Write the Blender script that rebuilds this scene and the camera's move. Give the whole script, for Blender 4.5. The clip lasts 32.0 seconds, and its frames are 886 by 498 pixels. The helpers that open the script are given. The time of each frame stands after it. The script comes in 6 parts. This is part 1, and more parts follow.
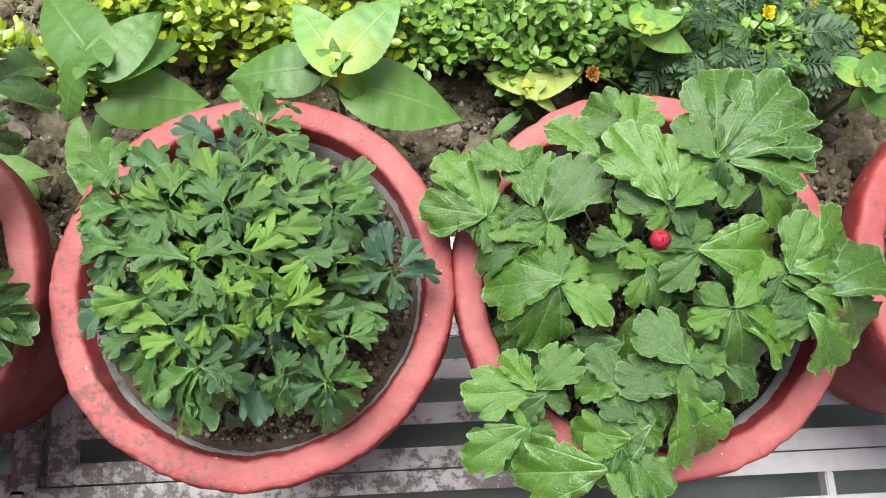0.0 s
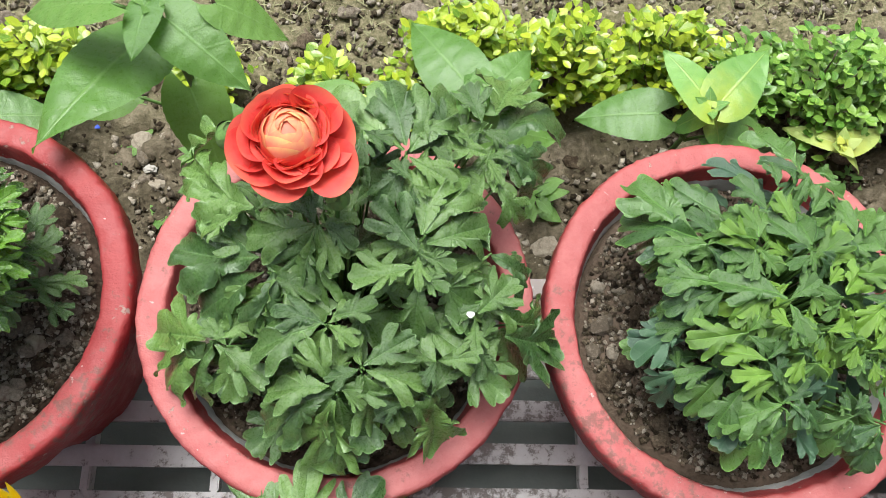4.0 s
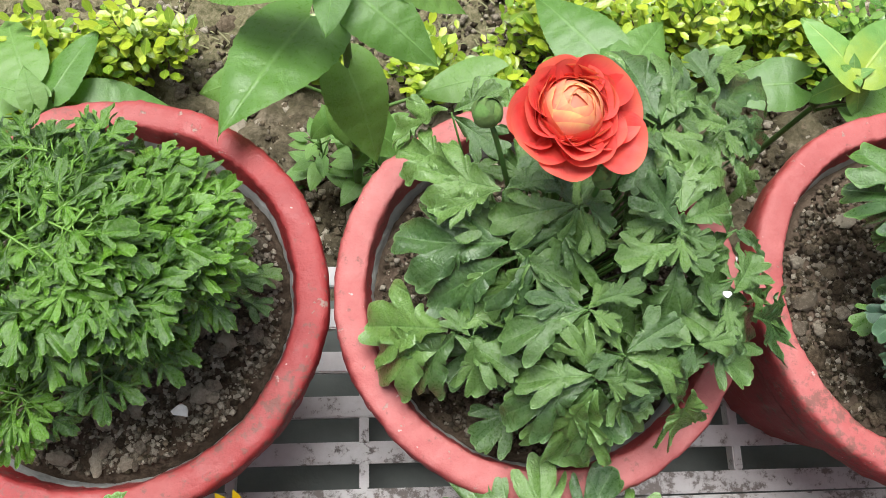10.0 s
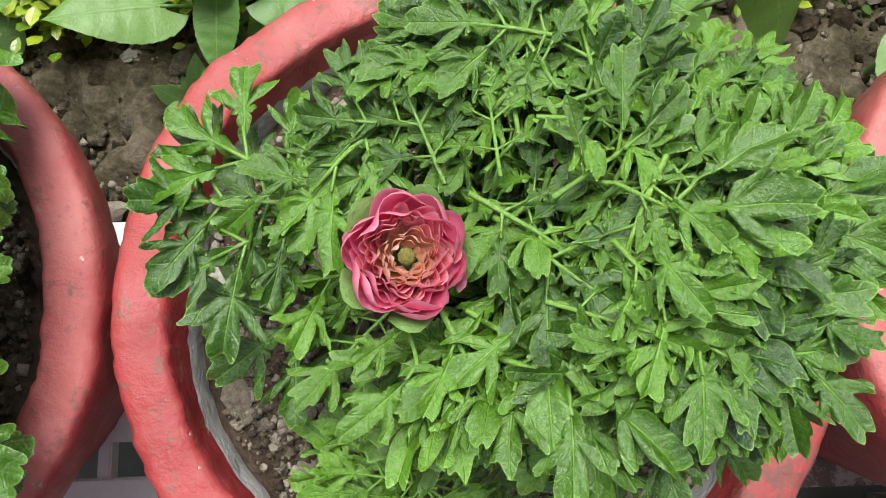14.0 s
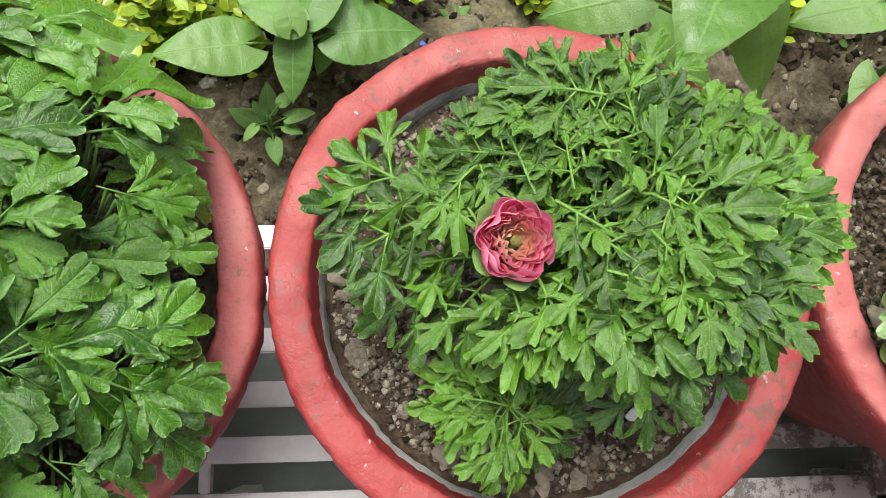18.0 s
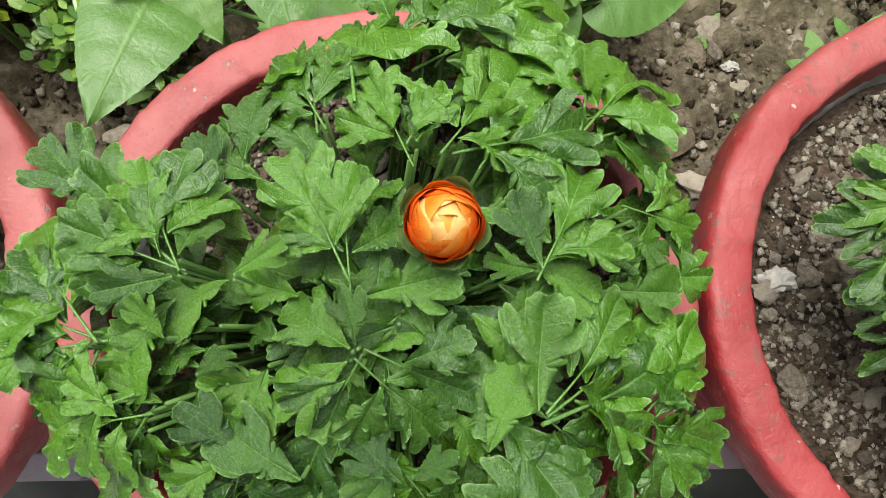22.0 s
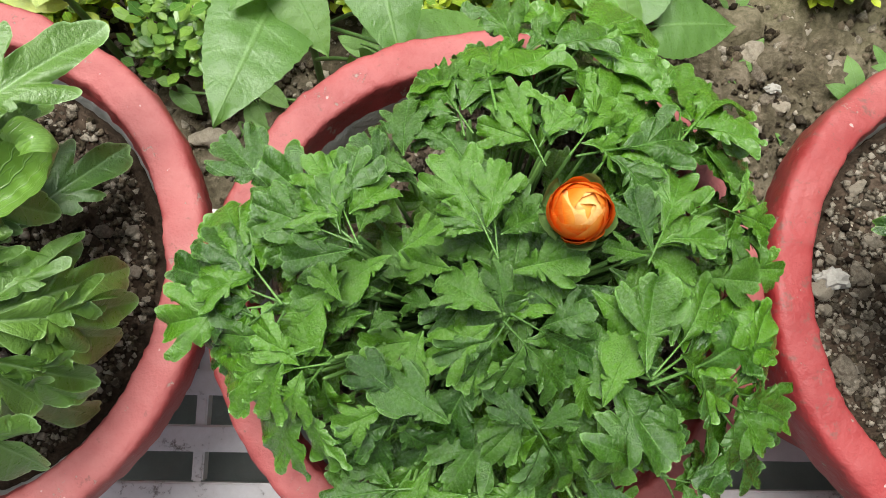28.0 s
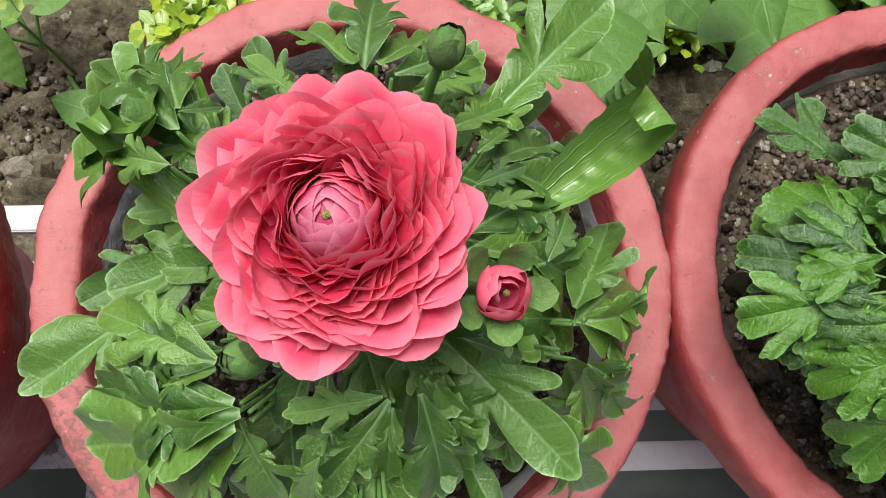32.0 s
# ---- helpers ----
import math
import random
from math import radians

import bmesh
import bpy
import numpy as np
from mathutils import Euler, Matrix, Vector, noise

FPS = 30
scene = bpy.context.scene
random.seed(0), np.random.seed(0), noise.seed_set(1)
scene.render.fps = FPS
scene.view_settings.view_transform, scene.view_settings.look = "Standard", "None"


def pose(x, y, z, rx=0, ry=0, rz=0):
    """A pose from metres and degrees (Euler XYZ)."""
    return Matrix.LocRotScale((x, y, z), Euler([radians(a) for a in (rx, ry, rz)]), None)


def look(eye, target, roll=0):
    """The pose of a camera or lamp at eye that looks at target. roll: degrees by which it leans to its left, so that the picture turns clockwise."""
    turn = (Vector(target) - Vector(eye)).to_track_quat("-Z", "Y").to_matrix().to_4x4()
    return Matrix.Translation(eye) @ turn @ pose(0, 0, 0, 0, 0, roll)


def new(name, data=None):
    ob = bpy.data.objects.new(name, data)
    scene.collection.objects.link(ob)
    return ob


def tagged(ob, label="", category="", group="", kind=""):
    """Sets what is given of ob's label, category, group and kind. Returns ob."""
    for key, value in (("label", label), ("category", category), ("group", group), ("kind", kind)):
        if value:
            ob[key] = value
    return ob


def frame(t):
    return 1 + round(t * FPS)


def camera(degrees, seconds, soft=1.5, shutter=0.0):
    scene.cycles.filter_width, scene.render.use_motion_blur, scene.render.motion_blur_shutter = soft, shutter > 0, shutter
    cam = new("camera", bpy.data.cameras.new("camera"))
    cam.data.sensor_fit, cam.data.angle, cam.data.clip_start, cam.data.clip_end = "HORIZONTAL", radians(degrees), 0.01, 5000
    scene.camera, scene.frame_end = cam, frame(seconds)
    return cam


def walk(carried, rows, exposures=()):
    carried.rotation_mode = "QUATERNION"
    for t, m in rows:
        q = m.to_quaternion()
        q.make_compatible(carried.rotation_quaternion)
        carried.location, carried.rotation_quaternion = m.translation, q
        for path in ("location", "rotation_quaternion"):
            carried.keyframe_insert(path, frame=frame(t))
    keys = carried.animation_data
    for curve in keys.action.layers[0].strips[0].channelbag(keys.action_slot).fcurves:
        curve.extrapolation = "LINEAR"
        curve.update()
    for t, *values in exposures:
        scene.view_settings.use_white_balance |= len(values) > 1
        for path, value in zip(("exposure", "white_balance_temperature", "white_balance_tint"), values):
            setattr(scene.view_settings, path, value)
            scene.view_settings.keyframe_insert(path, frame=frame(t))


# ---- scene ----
cam = camera(57.00, 32.0, soft=0.6)
PATH = [
    (0, 0.8070, -0.1659, 1.0787, 15.55, -1.70, -2.74),
    (0.5, 0.7739, -0.1711, 1.0827, 16.07, -2.05, -3.02),
    (1, 0.6887, -0.1774, 1.0871, 16.83, -2.65, -3.36),
    (1.5, 0.6239, -0.1922, 1.0935, 17.47, -3.02, -3.43),
    (2, 0.5507, -0.2009, 1.0928, 18.13, -3.02, -3.27),
    (2.5, 0.4931, -0.1946, 1.0790, 18.37, -2.60, -1.64),
    (3, 0.4795, -0.1798, 1.0890, 18.76, -2.19, 0.30),
    (3.5, 0.4467, -0.1730, 1.0872, 18.73, -2.15, 1.39),
    (4, 0.3921, -0.1655, 1.0815, 18.11, -3.01, 0.65),
    (4.5, 0.3363, -0.1380, 1.0569, 17.21, -4.19, -1.10),
    (6.5, 0.3055, -0.0317, 0.8680, 13.21, -5.01, -3.37),
    (7, 0.3070, -0.0197, 0.8522, 12.17, -4.60, -2.81),
    (7.5, 0.3073, -0.0186, 0.8519, 11.55, -4.04, -2.07),
    (8, 0.3122, -0.0316, 0.8812, 11.53, -3.87, -1.58),
    (8.5, 0.3077, -0.0543, 0.9290, 12.74, -4.02, -1.87),
    (9, 0.2913, -0.0867, 0.9783, 14.48, -4.30, -2.29),
    (9.5, 0.2588, -0.1174, 1.0107, 15.84, -4.27, -2.09),
    (10, 0.2082, -0.1557, 1.0399, 17.16, -4.12, -1.74),
    (10.5, 0.1227, -0.1984, 1.0576, 18.56, -3.70, -0.92),
    (11, 0.0465, -0.2138, 1.0697, 18.84, -3.53, 0.10),
    (11.5, -0.0011, -0.1540, 1.0185, 17.40, -3.30, 1.53),
    (12, -0.0192, -0.0995, 0.9518, 15.90, -3.33, 1.94),
    (12.5, -0.0397, -0.0848, 0.9017, 14.72, -3.69, 0.90),
    (13, -0.0526, -0.0762, 0.8563, 13.79, -3.84, -0.52),
    (13.5, -0.0507, -0.0647, 0.8149, 12.85, -4.17, -1.02),
    (14, -0.0505, -0.0555, 0.7839, 11.70, -4.46, -1.39),
    (14.5, -0.0454, -0.0455, 0.7639, 10.47, -4.61, -1.49),
    (16.5, -0.0470, -0.0472, 0.7870, 9.91, -3.85, -0.51),
    (17, -0.0520, -0.0607, 0.8131, 10.32, -3.89, -0.29),
    (17.5, -0.0695, -0.0723, 0.8524, 11.28, -4.60, -0.74),
    (18, -0.1055, -0.0896, 0.9014, 12.40, -4.81, -1.34),
    (18.5, -0.1590, -0.1135, 0.9480, 13.66, -4.50, -0.46),
    (19, -0.2027, -0.1505, 0.9877, 15.37, -3.77, 0.14),
    (19.5, -0.2795, -0.1458, 0.9906, 15.33, -3.54, -0.68),
    (20, -0.3628, -0.1089, 0.9550, 14.14, -4.86, -3.51),
    (20.5, -0.3789, -0.0907, 0.9268, 12.73, -5.64, -4.39),
    (21, -0.3569, -0.0666, 0.8913, 11.17, -5.16, -3.05),
    (21.5, -0.3383, -0.0474, 0.8599, 9.78, -4.33, -1.39),
    (22, -0.3312, -0.0425, 0.8312, 9.29, -3.50, -0.62),
    (22.5, -0.3252, -0.0390, 0.8134, 9.00, -2.80, -0.06),
    (23, -0.3200, -0.0363, 0.7906, 8.58, -2.49, 0.42),
    (23.5, -0.3228, -0.0305, 0.7707, 7.83, -2.39, 1.01),
    (24, -0.3254, -0.0261, 0.7655, 7.08, -2.34, 1.60),
    (24.5, -0.3238, -0.0226, 0.7739, 6.89, -2.11, 1.98),
    (26.5, -0.3139, -0.0328, 0.7997, 8.17, -1.65, 1.89),
    (27, -0.3254, -0.0364, 0.8165, 8.37, -1.85, 2.08),
    (27.5, -0.3467, -0.0444, 0.8449, 8.85, -2.38, 1.89),
    (28, -0.3850, -0.0650, 0.8846, 10.15, -2.95, 1.14),
    (28.5, -0.4238, -0.0967, 0.9324, 11.99, -3.20, 0.80),
    (29, -0.4551, -0.1191, 0.9818, 13.40, -3.59, 1.15),
    (29.5, -0.5415, -0.1276, 0.9917, 14.34, -3.47, 0.44),
    (30, -0.6240, -0.1166, 0.9513, 14.62, -4.17, -1.52),
    (30.5, -0.6564, -0.1098, 0.9213, 14.40, -4.75, -2.58),
    (31, -0.6569, -0.0759, 0.8736, 13.31, -4.55, -2.52),
    (31.5, -0.6488, -0.0731, 0.8433, 12.53, -3.91, -1.84),
    (32, -0.6397, -0.0735, 0.8293, 11.99, -3.01, -1.37),
]
walk(cam, [(t, pose(x, y, z, rx, ry, rz)) for t, x, y, z, rx, ry, rz in PATH], [(0, 0.95, 6300, 7), (4, 0.94, 6300, 7), (7, 0.74, 6350, 7), (10, 0.88, 6350, 7), (14, 0.90, 6450, 7), (19, 0.88, 6550, 6), (24, 0.80, 6550, 6), (28, 0.80, 6500, 6), (30, 0.64, 6400, 7), (31, 0.60, 6350, 8), (32, 0.62, 6350, 8)])

# ---- light: bright overcast daylight ----
world = bpy.data.worlds.new("overcast_sky")
scene.world = world
world.use_nodes = True
wn = world.node_tree.nodes
sky = wn.new("ShaderNodeTexSky")
sky.sky_type, sky.sun_disc = "NISHITA", False
sky.sun_elevation, sky.sun_rotation = radians(70), radians(335)
sky.air_density, sky.dust_density, sky.ozone_density = 1.0, 6.0, 1.0
hsv = wn.new("ShaderNodeHueSaturation")
hsv.inputs["Saturation"].default_value = 0.55
world.node_tree.links.new(sky.outputs[0], hsv.inputs["Color"])
world.node_tree.links.new(hsv.outputs[0], wn["Background"].inputs["Color"])
wn["Background"].inputs["Strength"].default_value = 0.076
sun = new("sun", bpy.data.lights.new("sun", "SUN"))
sun.data.energy, sun.data.angle, sun.data.color = 3.0, radians(36), (1.0, 0.98, 0.965)
sun.matrix_world = look((-0.5, 1.0, 3.6), (0, 0, 0))
scene.view_settings.exposure = 0.62

RIM, BENCH = 0.42, 0.142     # heights of the pot rims and of the grating


# ---- materials ----
def material(name, rough=0.6, metal=0.0, spec=0.5):
    m = bpy.data.materials.new(name)
    m.use_nodes = True
    b = m.node_tree.nodes["Principled BSDF"]
    b.inputs["Roughness"].default_value, b.inputs["Metallic"].default_value = rough, metal
    b.inputs["Specular IOR Level"].default_value = spec
    return m, m.node_tree.nodes, m.node_tree.links, b


def node(nodes, links, kind, ins=None, **props):
    n = nodes.new(kind)
    for k, v in props.items():
        setattr(n, k, v)
    for k, v in (ins or {}).items():
        if isinstance(v, bpy.types.NodeSocket):
            links.new(v, n.inputs[k])
        else:
            n.inputs[k].default_value = v
    return n


def ramp(nodes, links, fac, stops):
    n = nodes.new("ShaderNodeValToRGB")
    while len(n.color_ramp.elements) < len(stops):
        n.color_ramp.elements.new(0.5)
    for e, (p, c) in zip(n.color_ramp.elements, stops):
        e.position, e.color = p, (*c, 1) if len(c) == 3 else c
    links.new(fac, n.inputs["Fac"])
    return n.outputs["Color"]


def mix(nodes, links, fac, a, b, mode="MIX"):
    n = nodes.new("ShaderNodeMix")
    n.data_type, n.blend_type = "RGBA", mode
    for sock, v in ((n.inputs[0], fac), (n.inputs[6], a), (n.inputs[7], b)):
        if isinstance(v, bpy.types.NodeSocket):
            links.new(v, sock)
        else:
            sock.default_value = v if not isinstance(v, tuple) or len(v) == 4 else (*v, 1)
    return n.outputs[2]


def math_node(nodes, links, op, a, b=0.0):
    n = nodes.new("ShaderNodeMath")
    n.operation = op
    for sock, v in ((n.inputs[0], a), (n.inputs[1], b)):
        if isinstance(v, bpy.types.NodeSocket):
            links.new(v, sock)
        else:
            sock.default_value = v
    return n.outputs[0]


def noise_tex(nodes, links, scale, detail=4.0, rough=0.6, vec=None):
    n = nodes.new("ShaderNodeTexNoise")
    n.inputs["Scale"].default_value, n.inputs["Detail"].default_value, n.inputs["Roughness"].default_value = scale, detail, rough
    if vec is not None:
        links.new(vec, n.inputs["Vector"])
    return n


def bump(nodes, links, b, height, strength=0.4, dist=0.002):
    n = nodes.new("ShaderNodeBump")
    n.inputs["Strength"].default_value, n.inputs["Distance"].default_value = strength, dist
    links.new(height, n.inputs["Height"])
    links.new(n.outputs[0], b.inputs["Normal"])


def coords(nodes, kind="Object"):
    return nodes.new("ShaderNodeTexCoord").outputs[kind]


def leaf_material(name, dark, light, vein, rough=0.42, lines=7.0, trans=0.06, blotch=0.5, dust=0.08, island=False, heart=None, ribs=0.22, fan=True):
    """Leaf blade. fan: u counts the fan-like veins by half; else u runs across the blade, 0.5 at its midrib. v runs from base to tip."""
    m, n, l, b = material(name, rough, 0, 0.85 if fan else 0.6)
    uv = node(n, l, "ShaderNodeUVMap")
    sep = node(n, l, "ShaderNodeSeparateXYZ", {0: uv.outputs[0]})
    off = math_node(n, l, "ABSOLUTE", math_node(n, l, "SUBTRACT", sep.outputs[0], 0.5))
    if fan:
        turns = math_node(n, l, "MULTIPLY", math_node(n, l, "SUBTRACT", sep.outputs[0], 0.5), 2.0)
        off = math_node(n, l, "ABSOLUTE", math_node(n, l, "SUBTRACT", math_node(n, l, "FRACT", math_node(n, l, "ADD", turns, 0.5)), 0.5))
        far = math_node(n, l, "MULTIPLY", off, sep.outputs[1])
        mid = node(n, l, "ShaderNodeMapRange", {0: far, 1: 0.008, 2: 0.034, 3: 0.95, 4: 0.0}).outputs[0]
        mid = math_node(n, l, "MULTIPLY", mid, node(n, l, "ShaderNodeMapRange", {0: sep.outputs[1], 1: 0.2, 2: 1.0, 3: 1.0, 4: 0.35}).outputs[0])
    else:
        mid = node(n, l, "ShaderNodeMapRange", {0: off, 1: 0.006, 2: 0.034, 3: 1.0, 4: 0.0}).outputs[0]
    wave = math_node(n, l, "SINE", math_node(n, l, "ADD", math_node(n, l, "MULTIPLY", sep.outputs[1], lines * 6.28), math_node(n, l, "MULTIPLY", off, -11.0)))
    side = node(n, l, "ShaderNodeMapRange", {0: wave, 1: 0.86, 2: 1.0, 3: 0.0, 4: ribs}).outputs[0]
    veins = math_node(n, l, "MAXIMUM", mid, side)
    co = coords(n)
    pick = n.new("ShaderNodeNewGeometry").outputs["Random Per Island"] if island else n.new("ShaderNodeObjectInfo").outputs["Random"]
    big = noise_tex(n, l, 6.0, 3, 0.6, co)
    t = math_node(n, l, "ADD", math_node(n, l, "MULTIPLY", big.outputs["Fac"], blotch), math_node(n, l, "MULTIPLY", pick, 0.85))
    base = ramp(n, l, t, [(0.15, dark), (0.95, light)])
    if heart:
        young = math_node(n, l, "SUBTRACT", 1.0, math_node(n, l, "ADD", sep.outputs[1], math_node(n, l, "MULTIPLY", math_node(n, l, "SUBTRACT", noise_tex(n, l, 5.0, 4, 0.7, co).outputs["Fac"], 0.5), 0.7)))
        base = mix(n, l, node(n, l, "ShaderNodeMapRange", {0: young, 1: 0.52, 2: 1.0, 3: 0.0, 4: 0.65}).outputs[0], base, heart)
    fine = noise_tex(n, l, 90.0, 2, 0.7, co)
    base = mix(n, l, math_node(n, l, "MULTIPLY", fine.outputs["Fac"], 0.42), base, tuple(c * 0.6 for c in dark))
    base = mix(n, l, math_node(n, l, "MULTIPLY", veins, 0.55), base, vein)
    if fan:
        # highlight of the blade's edge catching light, painted in as a pale margin
        rim = node(n, l, "ShaderNodeAttribute", attribute_name="margin").outputs["Fac"]
        rim = math_node(n, l, "MULTIPLY", math_node(n, l, "POWER", rim, 3.0), 0.55)
        base = mix(n, l, rim, base, tuple(min(1.0, 1.5 * c) for c in vein))
    speck = noise_tex(n, l, 26.0, 5, 0.75, co)
    dusty = node(n, l, "ShaderNodeMapRange", {0: speck.outputs["Fac"], 1: 0.5, 2: 0.8, 3: 0.0, 4: dust}).outputs[0]
    base = mix(n, l, dusty, base, (0.34, 0.36, 0.30, 1))
    l.new(base, b.inputs["Base Color"])
    rr = node(n, l, "ShaderNodeMapRange", {0: speck.outputs["Fac"], 1: 0.3, 2: 0.7, 3: rough - 0.15, 4: rough + 0.06})
    l.new(rr.outputs[0], b.inputs["Roughness"])
    h = math_node(n, l, "ADD", math_node(n, l, "MULTIPLY", veins, -0.6), math_node(n, l, "MULTIPLY", noise_tex(n, l, 34.0, 4, 0.7, co).outputs["Fac"], 1.0))
    bump(n, l, b, h, 0.72 if fan else 0.55, 0.0014)
    tr = n.new("ShaderNodeBsdfTranslucent")
    l.new(mix(n, l, 0.5, base, (0.25, 0.5, 0.05, 1)), tr.inputs["Color"])
    ms = n.new("ShaderNodeMixShader")
    ms.inputs[0].default_value = trans
    l.new(b.outputs[0], ms.inputs[1]), l.new(tr.outputs[0], ms.inputs[2])
    l.new(ms.outputs[0], n["Material Output"].inputs["Surface"])
    return m


def petal_material(name, base_col, tip_col, edge_col, trans=0.3, flush=None):
    """u across the petal, v from claw to lip."""
    m, n, l, b = material(name, 0.5, 0, 0.3)
    sep = node(n, l, "ShaderNodeSeparateXYZ", {0: node(n, l, "ShaderNodeUVMap").outputs[0]})
    col = ramp(n, l, sep.outputs[1], [(0.35, base_col), (0.78, tip_col), (0.98, edge_col)])
    streak = n.new("ShaderNodeTexNoise")
    streak.inputs["Scale"].default_value = 1.0
    streak.inputs["Detail"].default_value = 3
    vec = node(n, l, "ShaderNodeCombineXYZ", {0: math_node(n, l, "MULTIPLY", sep.outputs[0], 38.0), 1: math_node(n, l, "MULTIPLY", sep.outputs[1], 2.0)})
    l.new(vec.outputs[0], streak.inputs["Vector"])
    info = n.new("ShaderNodeObjectInfo")
    k = math_node(n, l, "ADD", math_node(n, l, "MULTIPLY", streak.outputs["Fac"], 0.34), math_node(n, l, "MULTIPLY", info.outputs["Random"], 0.24))
    col = mix(n, l, k, col, tuple(c * 0.72 for c in tip_col))
    if flush:
        spot = noise_tex(n, l, 70.0, 3, 0.6, coords(n))
        f = math_node(n, l, "ADD", math_node(n, l, "MULTIPLY", spot.outputs["Fac"], 1.0), math_node(n, l, "MULTIPLY", info.outputs["Random"], 0.35))
        col = mix(n, l, node(n, l, "ShaderNodeMapRange", {0: f, 1: 0.45, 2: 0.95, 3: 0.0, 4: 0.8}).outputs[0], col, flush)
    l.new(col, b.inputs["Base Color"])
    bump(n, l, b, streak.outputs["Fac"], 0.35, 0.0008)
    tr = n.new("ShaderNodeBsdfTranslucent")
    l.new(col, tr.inputs["Color"])
    ms = n.new("ShaderNodeMixShader")
    ms.inputs[0].default_value = trans
    l.new(b.outputs[0], ms.inputs[1]), l.new(tr.outputs[0], ms.inputs[2])
    l.new(ms.outputs[0], n["Material Output"].inputs["Surface"])
    return m


def plain_material(name, a, c, scale, rough=0.6, bump_k=0.3, bump_d=0.002, detail=5, metal=0.0):
    m, n, l, b = material(name, rough, metal)
    co = coords(n)
    t = noise_tex(n, l, scale, detail, 0.65, co)
    info = n.new("ShaderNodeObjectInfo")
    k = math_node(n, l, "ADD", math_node(n, l, "MULTIPLY", t.outputs["Fac"], 0.8), math_node(n, l, "MULTIPLY", info.outputs["Random"], 0.25))
    l.new(ramp(n, l, k, [(0.3, a), (0.75, c)]), b.inputs["Base Color"])
    bump(n, l, b, noise_tex(n, l, scale * 3, 4, 0.7, co).outputs["Fac"], bump_k, bump_d)
    return m


def pot_paint(name, faded):
    """Red oxide paint on lumpy cement; faded: how pale the paint is, most of all where it faces up."""
    m, n, l, b = material(name, 0.65, 0, 0.32)
    co = coords(n)
    info = n.new("ShaderNodeObjectInfo")
    shift = node(n, l, "ShaderNodeVectorMath", {0: co, 1: (0, 0, 0)}, operation="ADD")
    comb = node(n, l, "ShaderNodeCombineXYZ", {0: math_node(n, l, "MULTIPLY", info.outputs["Random"], 9.0)})
    l.new(comb.outputs[0], shift.inputs[1])
    v = shift.outputs[0]
    big = noise_tex(n, l, 7.0, 4, 0.6, v)
    col = ramp(n, l, big.outputs["Fac"], [(0.3, (0.190, 0.012, 0.014)), (0.5, (0.270, 0.020, 0.022)), (0.72, (0.32, 0.042, 0.042))])
    col = mix(n, l, 0.02 + 0.21 * faded, col, (0.43, 0.135, 0.125, 1))
    med = noise_tex(n, l, 45.0, 4, 0.7, v)
    col = mix(n, l, node(n, l, "ShaderNodeMapRange", {0: med.outputs["Fac"], 1: 0.5, 2: 0.75, 3: 0.0, 4: 0.12 + 0.5 * faded}).outputs[0], col, (0.41, 0.15, 0.14, 1))
    old = noise_tex(n, l, 3.5, 5, 0.65, v)
    col = mix(n, l, node(n, l, "ShaderNodeMapRange", {0: old.outputs["Fac"], 1: 0.50, 2: 0.70, 3: 0.0, 4: 0.36}).outputs[0], col, (0.36, 0.19, 0.165, 1))
    # paler pink on up-facing surfaces, broken up by noise
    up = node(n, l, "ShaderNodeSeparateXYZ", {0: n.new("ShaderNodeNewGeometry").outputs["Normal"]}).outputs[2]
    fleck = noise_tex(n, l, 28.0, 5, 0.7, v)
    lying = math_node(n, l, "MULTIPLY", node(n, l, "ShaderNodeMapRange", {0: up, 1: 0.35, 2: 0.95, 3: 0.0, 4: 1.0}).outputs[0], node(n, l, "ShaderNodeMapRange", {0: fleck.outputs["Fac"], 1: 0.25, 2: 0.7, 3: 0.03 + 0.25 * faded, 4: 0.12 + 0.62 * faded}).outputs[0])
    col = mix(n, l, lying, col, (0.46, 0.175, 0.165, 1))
    chips = noise_tex(n, l, 75.0, 5, 0.72, v)
    bare = node(n, l, "ShaderNodeMapRange", {0: chips.outputs["Fac"], 1: 0.635, 2: 0.68, 3: 0.0, 4: 0.8}).outputs[0]
    col = mix(n, l, bare, col, (0.30, 0.24, 0.20, 1))
    specks = noise_tex(n, l, 160.0, 2, 0.5, v)
    pale = node(n, l, "ShaderNodeMapRange", {0: specks.outputs["Fac"], 1: 0.74, 2: 0.78, 3: 0.0, 4: 0.6}).outputs[0]
    col = mix(n, l, pale, col, (0.62, 0.48, 0.44, 1))
    grime = noise_tex(n, l, 110.0, 4, 0.7, v)
    where = noise_tex(n, l, 6.0, 3, 0.6, v)
    g = math_node(n, l, "ADD", math_node(n, l, "MULTIPLY", grime.outputs["Fac"], 0.7), math_node(n, l, "MULTIPLY", where.outputs["Fac"], 0.4))
    col = mix(n, l, node(n, l, "ShaderNodeMapRange", {0: g, 1: 0.625, 2: 0.70, 3: 0.0, 4: 0.75}).outputs[0], col, (0.15, 0.075, 0.06, 1))
    l.new(col, b.inputs["Base Color"])
    l.new(node(n, l, "ShaderNodeMapRange", {0: med.outputs["Fac"], 1: 0.3, 2: 0.7, 3: 0.40 + 0.15 * faded, 4: 0.70}).outputs[0], b.inputs["Roughness"])
    h = math_node(n, l, "ADD", math_node(n, l, "MULTIPLY", big.outputs["Fac"], 1.0), math_node(n, l, "MULTIPLY", med.outputs["Fac"], 0.5))
